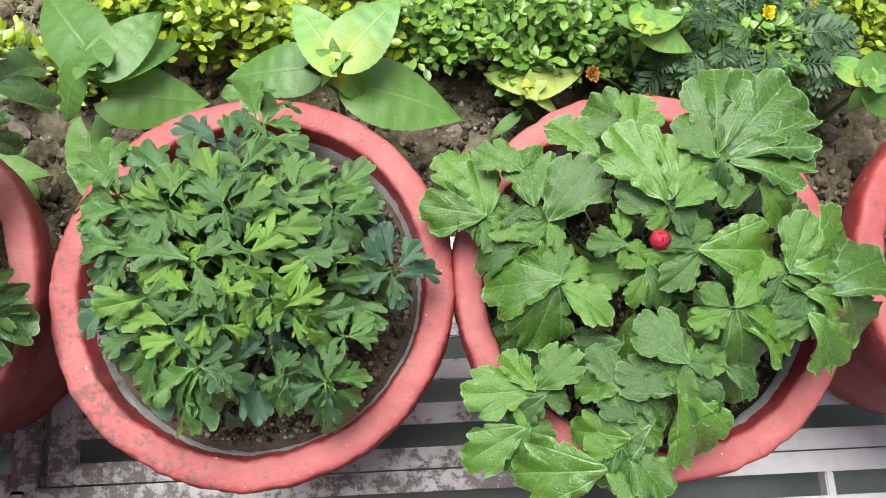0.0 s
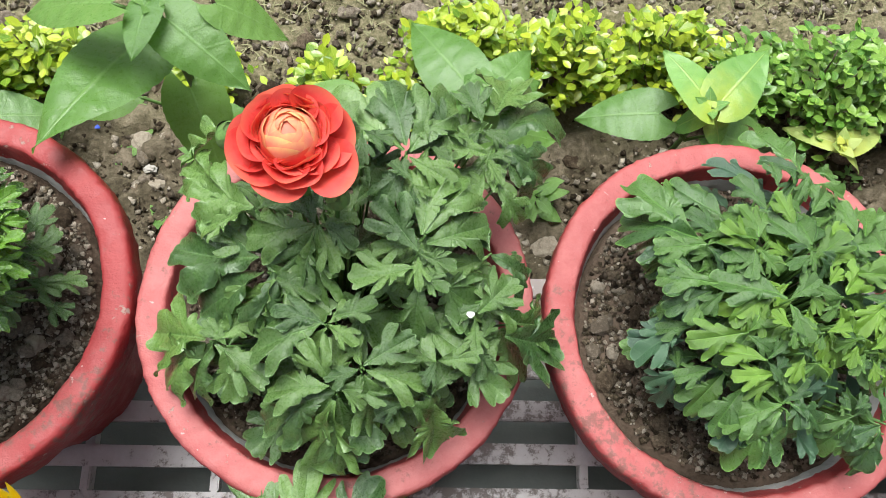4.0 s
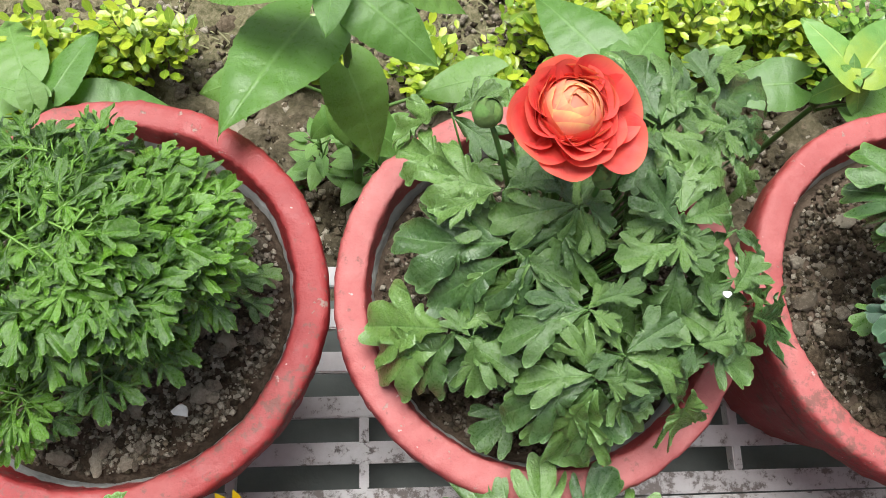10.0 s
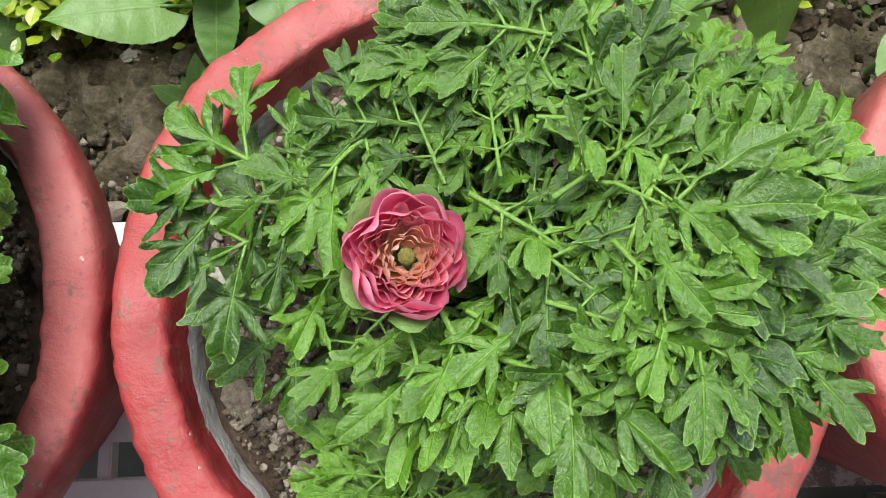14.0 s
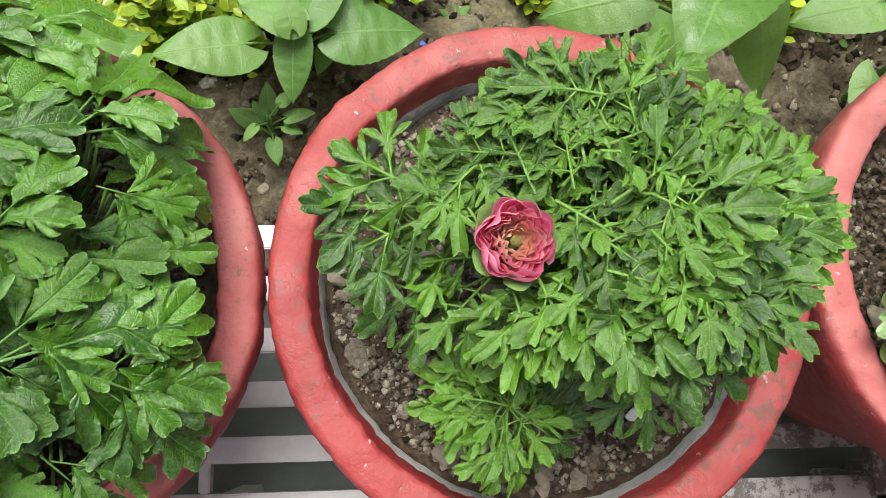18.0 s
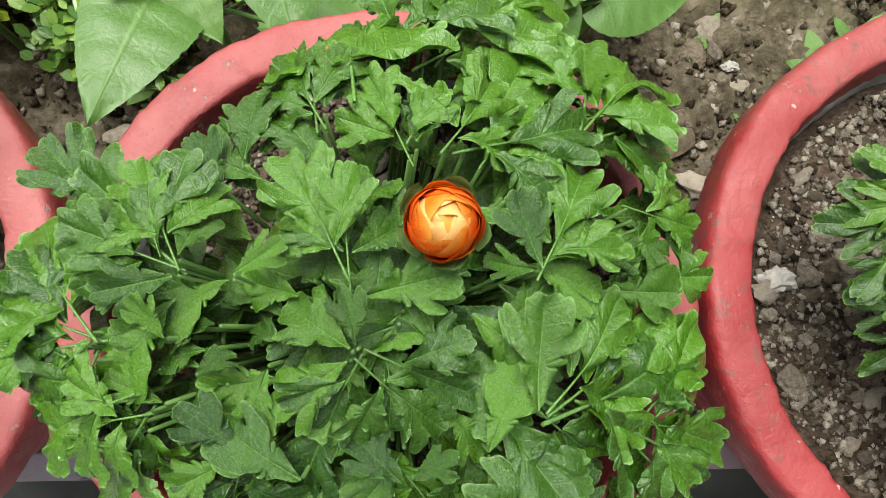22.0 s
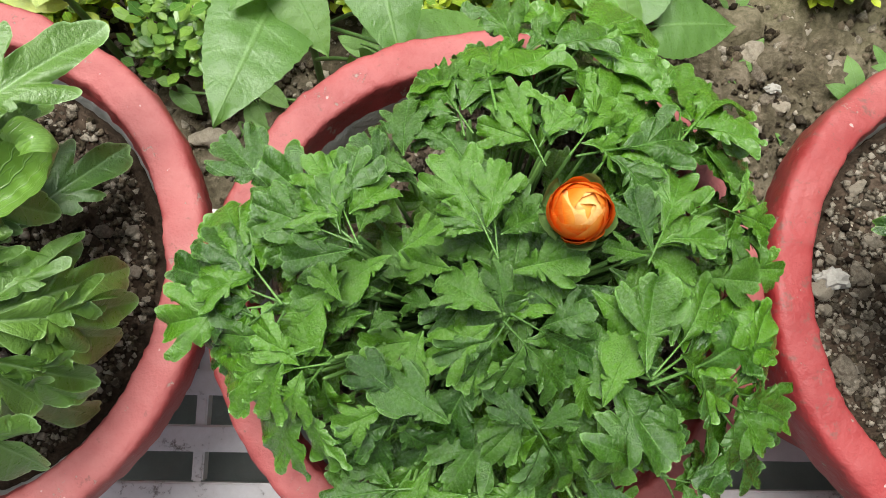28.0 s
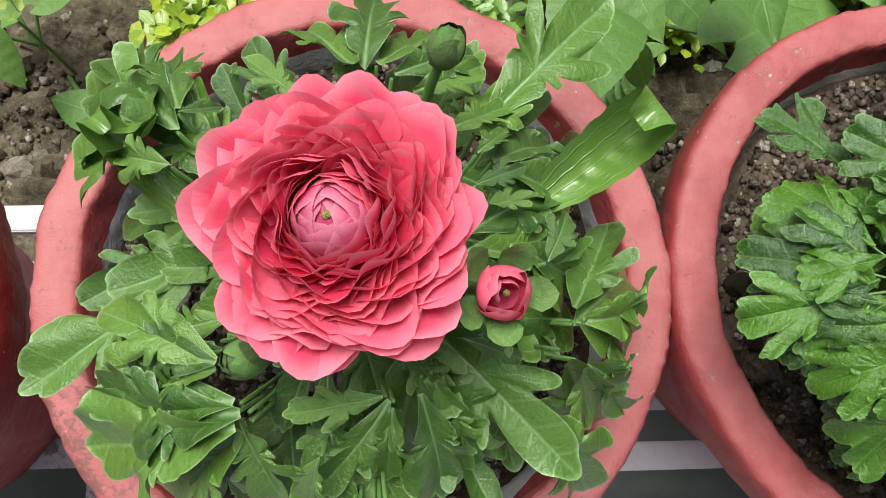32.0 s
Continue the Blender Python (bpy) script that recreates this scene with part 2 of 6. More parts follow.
    h = math_node(n, l, "ADD", h, math_node(n, l, "MULTIPLY", noise_tex(n, l, 210.0, 3, 0.7, v).outputs["Fac"], 0.34))
    h = math_node(n, l, "ADD", h, math_node(n, l, "MULTIPLY", noise_tex(n, l, 95.0, 3, 0.6, v).outputs["Fac"], 0.45))
    h = math_node(n, l, "ADD", h, math_node(n, l, "MULTIPLY", bare, -0.25))
    bump(n, l, b, h, 0.62, 0.0034)
    return m


def soil_material(name, dark, mid, light, scale=24.0, island=False):
    m, n, l, b = material(name, 0.95, 0, 0.15)
    co = coords(n)
    a = noise_tex(n, l, scale, 6, 0.7, co)
    g = noise_tex(n, l, scale * 5, 4, 0.75, co)
    pick = n.new("ShaderNodeNewGeometry").outputs["Random Per Island"] if island else n.new("ShaderNodeObjectInfo").outputs["Random"]
    k = math_node(n, l, "ADD", math_node(n, l, "MULTIPLY", a.outputs["Fac"], 0.6), math_node(n, l, "MULTIPLY", g.outputs["Fac"], 0.4))
    k = math_node(n, l, "ADD", k, math_node(n, l, "MULTIPLY", math_node(n, l, "SUBTRACT", pick, 0.5), 0.34))
    l.new(ramp(n, l, k, [(0.36, dark), (0.5, mid), (0.66, light)]), b.inputs["Base Color"])
    bump(n, l, b, g.outputs["Fac"], 0.9, 0.004)
    return m


def grating_paint():
    m, n, l, b = material("white_grating_paint", 0.45, 0, 0.4)
    co = coords(n)
    big = noise_tex(n, l, 5.0, 4, 0.6, co)
    col = ramp(n, l, big.outputs["Fac"], [(0.3, (0.58, 0.56, 0.56)), (0.7, (0.75, 0.73, 0.73))])
    where = noise_tex(n, l, 3.2, 2, 0.5, co)
    dirt = noise_tex(n, l, 60.0, 6, 0.75, co)
    k = math_node(n, l, "ADD", math_node(n, l, "MULTIPLY", where.outputs["Fac"], 0.65), math_node(n, l, "MULTIPLY", dirt.outputs["Fac"], 0.6))
    spots = node(n, l, "ShaderNodeMapRange", {0: k, 1: 0.688, 2: 0.738, 3: 0.0, 4: 0.9}).outputs[0]
    col = mix(n, l, spots, col, (0.085, 0.06, 0.05, 1))
    film = node(n, l, "ShaderNodeMapRange", {0: k, 1: 0.5, 2: 0.75, 3: 0.0, 4: 0.4}).outputs[0]
    col = mix(n, l, film, col, (0.40, 0.36, 0.33, 1))
    l.new(col, b.inputs["Base Color"])
    l.new(math_node(n, l, "ADD", math_node(n, l, "MULTIPLY", spots, 0.4), 0.42), b.inputs["Roughness"])
    bump(n, l, b, spots, 0.5, 0.002)
    return m


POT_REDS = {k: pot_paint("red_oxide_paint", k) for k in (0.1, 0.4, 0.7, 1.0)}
CEMENT = plain_material("bare_grey_cement", (0.30, 0.30, 0.285), (0.50, 0.50, 0.475), 30, 0.85, 0.7, 0.004)
POT_SOIL = soil_material("dark_potting_soil", (0.020, 0.013, 0.008), (0.048, 0.033, 0.022), (0.125, 0.092, 0.066), 45)
CLOD_GREY = soil_material("dry_grey_clod", (0.150, 0.122, 0.088), (0.300, 0.255, 0.195), (0.46, 0.40, 0.31), 2.2)
CLOD_DARK = soil_material("damp_brown_clod", (0.040, 0.028, 0.017), (0.100, 0.075, 0.048), (0.22, 0.175, 0.12), 2.2)
GRIT_GREY = soil_material("dry_grey_grit", (0.085, 0.068, 0.048), (0.25, 0.215, 0.160), (0.52, 0.46, 0.37), 150, True)
GRIT_DARK = soil_material("damp_brown_grit", (0.025, 0.017, 0.010), (0.080, 0.064, 0.038), (0.24, 0.19, 0.13), 150, True)
GRATING = grating_paint()
STEM = plain_material("green_stem", (0.05, 0.12, 0.022), (0.11, 0.21, 0.045), 60, 0.5)


# ---- building helpers ----
def mesh_of(name, verts, faces, mat, uvs=None, smooth=True, rim=None):
    me = bpy.data.meshes.new(name)
    me.from_pydata([tuple(v) for v in verts], [], faces)
    if uvs is not None:
        lay = me.uv_layers.new(name="UVMap")
        idx = np.empty(len(me.loops), dtype=np.int32)
        me.loops.foreach_get("vertex_index", idx)
        lay.data.foreach_set("uv", np.asarray([p[:2] for p in uvs], dtype=np.float32)[idx].ravel())
    if rim is not None:
        me.attributes.new("margin", "FLOAT", "POINT").data.foreach_set("value", rim)
    if smooth:
        me.polygons.foreach_set("use_smooth", [True] * len(me.polygons))
    if mat is not None:
        me.materials.append(mat)
    me.update()
    return me


def thing(name, label, category, at=(0, 0, 0), group="", kind=""):
    e = new(name)
    e.location = at
    e.empty_display_size = 0.02
    return tagged(e, label, category, group, kind)


def child(name, mesh, parent, m=None, label=""):
    """A mesh object under parent; m is in world axes, relative to the parent's base."""
    ob = new(name, mesh)
    ob.parent = parent
    if m is not None:
        ob.matrix_basis = m
    if label:
        ob["label"] = label
    return ob


def part(name, bm, mat, parent, label=""):
    me = bpy.data.meshes.new(name)
    bm.to_mesh(me)
    bm.free()
    if mat is not None:
        me.materials.append(mat)
    return child(name, me, parent, None, label)


def grid_faces(nu, nv, wrap=False, base=0):
    f = []
    for i in range(nu if wrap else nu - 1):
        for j in range(nv - 1):
            a, b = base + i * nv + j, base + ((i + 1) % nu) * nv + j
            f.append((a, b, b + 1, a + 1))
    return f


def tube(points, radii, sides=6):
    """Verts and faces of a round stalk along points."""
    pts = [Vector(p) for p in points]
    verts, n = [], len(pts)
    for i, p in enumerate(pts):
        d = (pts[min(i + 1, n - 1)] - pts[max(i - 1, 0)]).normalized()
        s = d.cross(Vector((0.31, 0.95, 0.05)))
        s = s.normalized() if s.length > 1e-4 else Vector((1, 0, 0))
        u = d.cross(s)
        for k in range(sides):
            a = 2 * math.pi * k / sides
            verts.append(p + (s * math.cos(a) + u * math.sin(a)) * radii[i])
    faces = [(i * sides + k, i * sides + (k + 1) % sides, (i + 1) * sides + (k + 1) % sides, (i + 1) * sides + k) for i in range(n - 1) for k in range(sides)]
    faces.append(tuple(range((n - 1) * sides, n * sides)))
    return verts, faces


def arc(a, b, lift, n=7):
    """A stalk's line from a to b, rising first and leaning over."""
    a, b = Vector(a), Vector(b)
    c = Vector((a.x * 0.5 + b.x * 0.5, a.y * 0.5 + b.y * 0.5, a.z + (b.z - a.z) * 0.72 + lift))
    return [a * (1 - t) ** 2 + c * (2 * t * (1 - t)) + b * t * t for t in [i / (n - 1) for i in range(n)]]


def stalk(parent, a, b, r0, r1, mat, lift=0.0, name="stalk", n=7):
    pts = arc(a, b, lift, n)
    v, f = tube(pts, [r0 + (r1 - r0) * i / (n - 1) for i in range(n)])
    return child(name, mesh_of(name, v, f, mat), parent)


def lean(base, tip, roll=0.0, up=(0, 0, 1)):
    """The pose of a blade whose base lies at base and whose tip points to tip, with its length as scale."""
    b, t = Vector(base), Vector(tip)
    y = t - b
    length = y.length
    y.normalize()
    x = y.cross(Vector(up))
    x = x.normalized() if x.length > 1e-3 else Vector((1, 0, 0))
    z = x.cross(y)
    m = Matrix((x, y, z)).transposed().to_4x4()
    return Matrix.Translation(b) @ m @ Matrix.Rotation(radians(roll), 4, "Y") @ Matrix.Scale(length, 4)


# ---- leaves ----
def blade(rng, wide=0.36, a=0.9, b=3.2, c=0.5, cuts=(), depth=0.3, cutw=0.05, teeth=8, tooth=0.12, sweep=0.22, droop=0.25, fold=0.18,
          quilt=0.012, ruffle=0.05, twist=0.25, nu=36, half=3, waist=0.0):
    """One leaflet of length 1 along +y from its narrow base: outline by a, b, c, side lobes by cuts, a fringe of teeth. Returns verts, faces, uvs."""
    peak = max((i / 60) ** a * (1 - (i / 60) ** b) ** c for i in range(1, 60))
    sides = []
    for _ in (0, 1):
        sides.append(dict(ph=rng.random(), w=wide * rng.uniform(0.88, 1.1), ru=rng.uniform(0, 6.28),
                          cuts=[(p + rng.uniform(-0.035, 0.035), depth * rng.uniform(0.7, 1.25)) for p in cuts]))
    bow, tw, dr, fo, ph = rng.uniform(-0.10, 0.10), twist * rng.uniform(-1, 1), droop * rng.uniform(0.4, 1.5), fold * rng.uniform(0.2, 1.4), rng.uniform(0, 6.28)
    verts, uvs = [], []
    for i in range(nu):
        s = i / (nu - 1)
        row = []
        for k in range(-half, half + 1):
            u = k / half
            q = sides[0 if u < 0 else 1]
            w = q["w"] * (s ** a * max(1 - s ** b, 0.0) ** c) / peak
            for p, d in q["cuts"]:
                w *= 1 - d * math.exp(-((s - p) / cutw) ** 2)
            x = (s * teeth + q["ph"]) % 1.0
            w *= 1 - tooth * (1 - math.sin(math.pi * min(1.0, x * 1.25 if x < 0.8 else (1 - x) * 5 * 0.5)) ** 0.8) * min(1.0, s * 2.2)
            w = max(w, 0.012 if s < 0.5 else 0.004)
            au = abs(u)
            y = s + sweep * au * w * (1 - s) * 1.2
            z = fo * au * w - 0.30 * fo * au * au * w - dr * s ** 2.2
            z += quilt * math.sin(6.283 * 5.0 * (s - 0.5 * au * w)) * math.sin(math.pi * min(au * 1.2, 1)) * (w / wide)
            z += ruffle * au * au * w * math.sin(8.5 * s + q["ru"]) * 1.6
            z += u * w * tw * s
            verts.append((u * w + bow * s * s, y, z))
            uvs.append((0.5 + 0.5 * u, s))
    return verts, grid_faces(nu, 2 * half + 1), uvs


PITCH = radians(21)      # angle between the fan-like veins of a leaflet


def leaflet(rng, wide=0.34, peak=0.62, wedge=0.9, cap=2.2, cuts=(), teeth=9, tooth=0.08, sharp=False, droop=0.25, fold=0.16, ruffle=0.03,
            quilt=0.016, focus=0.40, rays=84, rings=(0.3, 0.56, 0.8, 0.93, 1.0)):
    """One wedge-shaped leaflet of length 1 along +y: cuts are (angle from the tip, depth, width in degrees) of the clefts between its lobes,
    on both sides; teeth run round the outer margin. Returns verts, faces, uvs."""
    sag, fo, tw, bow = droop * rng.uniform(0.1, 1.5), fold * rng.uniform(-0.6, 1.4), rng.uniform(-0.20, 0.20), rng.uniform(-0.09, 0.09)
    w0, ph, p1, p2, p3 = wide * rng.uniform(0.88, 1.12), rng.random(), rng.uniform(0, 6.28), rng.uniform(0, 6.28), rng.uniform(0, 6.28)
    clefts = []
    for sgn in (-1, 1):
        for at, depth, w in cuts:
            if rng.random() < 0.97:
                clefts.append((radians(sgn * at * rng.uniform(0.85, 1.15) + rng.uniform(-3, 3)), min(0.9, depth * rng.uniform(0.75, 1.2)), radians(w) * rng.uniform(0.85, 1.2)))
    nt = teeth + rng.choice((-1, 0, 1))

    def half(y):
        if y <= 0.0 or y >= 1.0:
            return 0.0
        if y < peak:
            return w0 * ((y / peak) ** wedge * 0.96 * math.sin(math.pi / 2 * min(1.0, y / peak)) ** 0.25 + 0.04 * y / peak)
        return w0 * max(0.0, 1 - ((y - peak) / (1 - peak)) ** cap) ** (1 / cap)
    V, U, edge = [], [], []       # each uv carries the margin (0 within, 1 at the edge) as a third number
    for i in range(rays):
        t = (i + 0.5) / rays * 2 - 1
        phi = math.pi * t * (0.74 + 0.26 * t * t)
        sx, sy = math.sin(phi), math.cos(phi)
        lo, hi = 0.0, 1.2
        for _ in range(14):
            r = (lo + hi) / 2
            lo, hi = (r, hi) if abs(sx * r) < half(focus + sy * r) else (lo, r)
        r = lo
        for at, depth, w in clefts:
            r *= 1 - depth * math.exp(-(abs(phi - at) / w) ** 1.5)
        fade = max(0.0, min(1.0, (2.62 - abs(phi)) / 0.5))
        x = (-abs(phi) / 6.283 * nt + ph + 0.5) % 1.0
        k = (x / 0.62 if x < 0.62 else (1 - x) / 0.38) ** 0.85 if sharp else abs(math.sin(math.pi * x)) ** 0.55
        r *= 1 - tooth * fade * (1 - k)
        edge.append((sx * r, sy * r))
    for g in (0.0,) + tuple(rings):
        for ex, ey in (edge if g else edge[:1]):
            x, y = ex * g, focus + ey * g
            ang = math.atan2(x, y + 0.10)
            z = fo * (math.sqrt(x * x + 0.0012) - 0.9 * x * x / w0) - sag * max(y, 0) ** 2.0 + tw * x * y
            z += quilt * (abs(math.sin(math.pi * ang / PITCH)) - 0.5) * min(1.0, y * 2.0)
            z += ruffle * g ** 3 * (math.sin(9 * x + 6 * y + p1) + 0.6 * math.sin(21 * x - 15 * y + p2)) + 0.5 * ruffle * math.sin(5 * y + 4 * x + p3)
            V.append((x + bow * y * y, y, z))
            U.append((0.5 + ang / (2 * PITCH), math.hypot(x, y + 0.05), 1.0 if g == 1.0 else 0.0))
    F = []
    for i in range(rays):
        j = (i + 1) % rays
        F.append((0, 1 + j, 1 + i))
        for q in range(len(rings) - 1):
            a, b = 1 + q * rays + i, 1 + q * rays + j
            F.append((a, b, b + rays, a + rays))
    return V, F, U


def joined(pieces):
    V, F, U = [], [], []
    for v, f, u in pieces:
        o = len(V)
        V += v
        F += [tuple(i + o for i in q) for q in f]
        U += u
    return V, F, U


def turned(piece, at, heading, scale, pitch=0.0, roll=0.0):
    v, f, u = piece
    m = Matrix.Translation(at) @ Matrix.Rotation(radians(-heading), 4, "Z") @ Matrix.Rotation(radians(pitch), 4, "X") @ Matrix.Rotation(radians(roll), 4, "Y") @ Matrix.Scale(scale, 4)
    return [tuple(m @ Vector(p)) for p in v], f, u


def ribbon(points, r):
    """A small stalk inside a leaf mesh, with uvs on the vein."""
    v, f = tube(points, r, 5)
    return [tuple(p) for p in v], f, [(0.5, 0.3, 0.0)] * len(v)


def spray(rng, style):
    """A divided leaf of length 1: a stalk with a leaflet at its end and pairs of smaller ones along it."""
    bits = [ribbon([(0, -0.05, -0.01), (0, 0.35, 0.02), (0, 0.62, 0.0)], [0.020, 0.015, 0.010])]
    bits.append(turned(leaflet(rng, **style), (0, 0.44, 0), rng.uniform(-8, 8), 0.58, rng.uniform(-8, 6)))
    for at, head, size in ((0.40, 50, 0.52), (0.16, 64, 0.46)):
        for sgn in (-1, 1):
            h = sgn * head * rng.uniform(0.85, 1.15)
            foot = Vector((0, at, 0.008))
            tip = foot + Vector((math.sin(radians(h)), math.cos(radians(h)), 0.05)) * size * 0.35
            bits.append(ribbon([tuple(foot), tuple(tip)], [0.012, 0.009]))
            bits.append(turned(leaflet(rng, **style), tuple(foot.lerp(tip, 0.6)), h, size * rng.uniform(0.85, 1.1), rng.uniform(-16, 10), sgn * rng.uniform(-6, 18)))
    return joined(bits)


def trefoil(rng, style):
    """A leaf of length 1 cut to its stalk into a middle leaflet and two side ones."""
    bits = [ribbon([(0, -0.04, -0.008), (0, 0.2, 0.006), (0, 0.42, 0.0)], [0.011, 0.009, 0.006])]
    bits.append(turned(leaflet(rng, **style), (0, 0.26, 0.004), rng.uniform(-7, 7), 0.76, rng.uniform(-8, 8)))
    for sgn in (-1, 1):
        bits.append(turned(leaflet(rng, **style), (0, rng.uniform(0.14, 0.24), 0.0), sgn * rng.uniform(38, 58), rng.uniform(0.52, 0.64), rng.uniform(-12, 10), sgn * rng.uniform(-6, 16)))
    return joined(bits)


STYLES = dict(
    broad=dict(wide=0.38, peak=0.58, wedge=0.60, cap=2.2, cuts=((30, 0.26, 5), (78, 0.22, 6)), teeth=27, tooth=0.065, rays=120, droop=0.34, fold=0.36, ruffle=0.060, quilt=0.036),
    lobed=dict(wide=0.34, peak=0.68, wedge=1.35, cap=2.5, cuts=((26, 0.46, 6), (64, 0.42, 7), (98, 0.2, 7)), teeth=19, tooth=0.11, rays=104, droop=0.30, fold=0.30, ruffle=0.050, quilt=0.055),
    grey=dict(wide=0.37, peak=0.66, wedge=1.3, cap=2.5, cuts=((27, 0.54, 6), (66, 0.48, 7), (100, 0.25, 8)), teeth=21, tooth=0.12, rays=110, droop=0.32, fold=0.28, ruffle=0.060, quilt=0.050),
    fine=dict(wide=0.46, peak=0.72, wedge=1.25, cap=2.4, cuts=((30, 0.70, 10), (74, 0.68, 11), (114, 0.5, 9)), teeth=17, tooth=0.20, sharp=True, droop=0.26, fold=0.25, ruffle=0.06, quilt=0.05, focus=0.34, rays=112, rings=(0.45, 0.8, 0.94, 1.0)),
    celery=dict(wide=0.39, peak=0.68, wedge=1.25, cap=2.8, cuts=((24, 0.44, 5), (58, 0.46, 6), (94, 0.26, 7)), teeth=29, tooth=0.09, rays=132, droop=0.34, fold=0.32, ruffle=0.060, quilt=0.055),
    long=dict(wide=0.26, peak=0.64, wedge=1.0, cap=1.5, cuts=((25, 0.60, 9), (62, 0.58, 10), (104, 0.42, 10)), teeth=19, tooth=0.10, rays=110, droop=0.26, fold=0.28, ruffle=0.040, quilt=0.045),
)


def leaf_set(style, mat, count, seed, build=leaflet):
    rng = random.Random(seed)
    made = []
    for _ in range(count):
        v, f, u = leaflet(rng, **STYLES[style]) if build is leaflet else build(rng, STYLES[style])
        made.append(mesh_of("leaf", v, f, mat, u, True, [p[2] for p in u]))
    return made


def heart(rng, wide=0.40, droop=0.25, fold=0.22, lobe=0.14, teeth=14, nu=37, half=6):
    """A heart-shaped blade of length 1 with a folded midrib, from its stalk at the origin."""
    v, uv = [], []
    ph = rng.uniform(0, 6.28)
    for i in range(nu):
        s = i / (nu - 1)
        w = wide * 1.98 * (s + 0.012) ** 0.46 * max(1 - s, 0.0) ** 1.05
        w *= 1 + 0.045 * (abs(math.sin(math.pi * teeth * s)) - 0.6) * (0 < s < 0.97)
        w = 0.006 if i == nu - 1 else max(w, 0.02)
        for k in range(-half, half + 1):
            u = k / half
            y = s - lobe * (abs(u) ** 1.5) * (1 - s) ** 2 * 1.6
            z = fold * abs(u) * w - droop * s * s + 0.035 * math.sin(5.5 * s + ph + 1.2 * u) * abs(u) - 0.10 * (u * u) * w
            z += 0.006 * math.sin(6.283 * (5.5 * s - 1.6 * abs(u) * w)) * math.sin(math.pi * min(1.0, abs(u) * 1.1))
            v.append((u * w, y, z))
            uv.append((0.5 + u * 0.5, s))
    return v, grid_faces(nu, 2 * half + 1), uv


# ---- the setting ----
def ramped(a, b, n):
    return list(np.linspace(a, b, n, endpoint=False))


def fbm(x, y, s, oct=4):
    v, k, a = 0.0, s, 1.0
    for _ in range(oct):
        v += a * noise.noise(Vector((x * k, y * k, 3.7)))
        k, a = k * 2.1, a * 0.5
    return v


def soil_ground_material():
    m, n, l, b = material("garden_soil_and_dry_grass", 0.95, 0, 0.15)
    co = coords(n)
    a = noise_tex(n, l, 16, 6, 0.7, co)
    g = noise_tex(n, l, 95, 5, 0.75, co)
    k = math_node(n, l, "ADD", math_node(n, l, "MULTIPLY", a.outputs["Fac"], 0.62), math_node(n, l, "MULTIPLY", g.outputs["Fac"], 0.42))
    soil = ramp(n, l, k, [(0.38, (0.026, 0.019, 0.011)), (0.52, (0.105, 0.088, 0.056)), (0.68, (0.26, 0.215, 0.155))])
    sep = node(n, l, "ShaderNodeSeparateXYZ", {0: co})
    edge = math_node(n, l, "ADD", sep.outputs[1], math_node(n, l, "MULTIPLY", noise_tex(n, l, 7, 4, 0.6, co).outputs["Fac"], 0.22))
    grassy = node(n, l, "ShaderNodeMapRange", {0: edge, 1: 0.44, 2: 0.57, 3: 0.0, 4: 0.85}).outputs[0]
    blades = noise_tex(n, l, 130, 4, 0.8, co)
    grass = ramp(n, l, blades.outputs["Fac"], [(0.3, (0.060, 0.070, 0.028)), (0.5, (0.190, 0.172, 0.095)), (0.72, (0.37, 0.32, 0.21))])
    l.new(mix(n, l, grassy, soil, grass), b.inputs["Base Color"])
    bump(n, l, b, math_node(n, l, "ADD", math_node(n, l, "MULTIPLY", a.outputs["Fac"], 1.4), math_node(n, l, "MULTIPLY", g.outputs["Fac"], 0.8)), 1.0, 0.008)
    return m


GROUND = soil_ground_material()
xs = [-300, -80, -20, -6, -3] + ramped(-2.0, 2.2, 420) + [2.2, 3, 6, 20, 80, 300]
ys = [-300, -80, -20, -6, -2, -0.5, 0.0, 0.10] + ramped(0.12, 1.0, 88) + ramped(1.0, 2.0, 12) + [2, 4, 9, 25, 80, 300]
gv = []
for x in xs:
    for y in ys:
        near = 1.0 if -2 <= x <= 2.2 and 0.12 < y < 1.1 else 0.0
        gv.append((x, y, near * (0.012 * fbm(x, y, 9, 4) + 0.026 * abs(fbm(x + 5, y, 26, 4)))))
ground = new("ground", mesh_of("ground", gv, grid_faces(len(xs), len(ys)), GROUND))
tagged(ground, "grey-brown garden soil running into dry grass", "ground", kind="structure")

SLAB = plain_material("dark_grey_concrete_slab", (0.10, 0.115, 0.105), (0.19, 0.205, 0.19), 12, 0.8, 0.4, 0.004)
bm = bmesh.new()
bmesh.ops.create_cube(bm, size=1, matrix=Matrix.Translation((0.2, -1.40, -0.03)) @ Matrix.Diagonal((9, 2.98, 0.1, 1)))
me = bpy.data.meshes.new("pavement")
bm.to_mesh(me), bm.free()
me.materials.append(SLAB)
tagged(new("pavement", me), "dark grey concrete strip under the white grating", "pavement", kind="structure")


def box(bm, x0, x1, y0, y1, z0, z1, bevel=0.0015):
    r = bmesh.ops.create_cube(bm, size=1, matrix=Matrix.Translation(((x0 + x1) / 2, (y0 + y1) / 2, (z0 + z1) / 2)) @ Matrix.Diagonal((x1 - x0, y1 - y0, z1 - z0, 1)))
    if bevel:
        es = list({e for v in r["verts"] for e in v.link_edges})
        bmesh.ops.bevel(bm, geom=es, offset=bevel, segments=2, affect="EDGES")


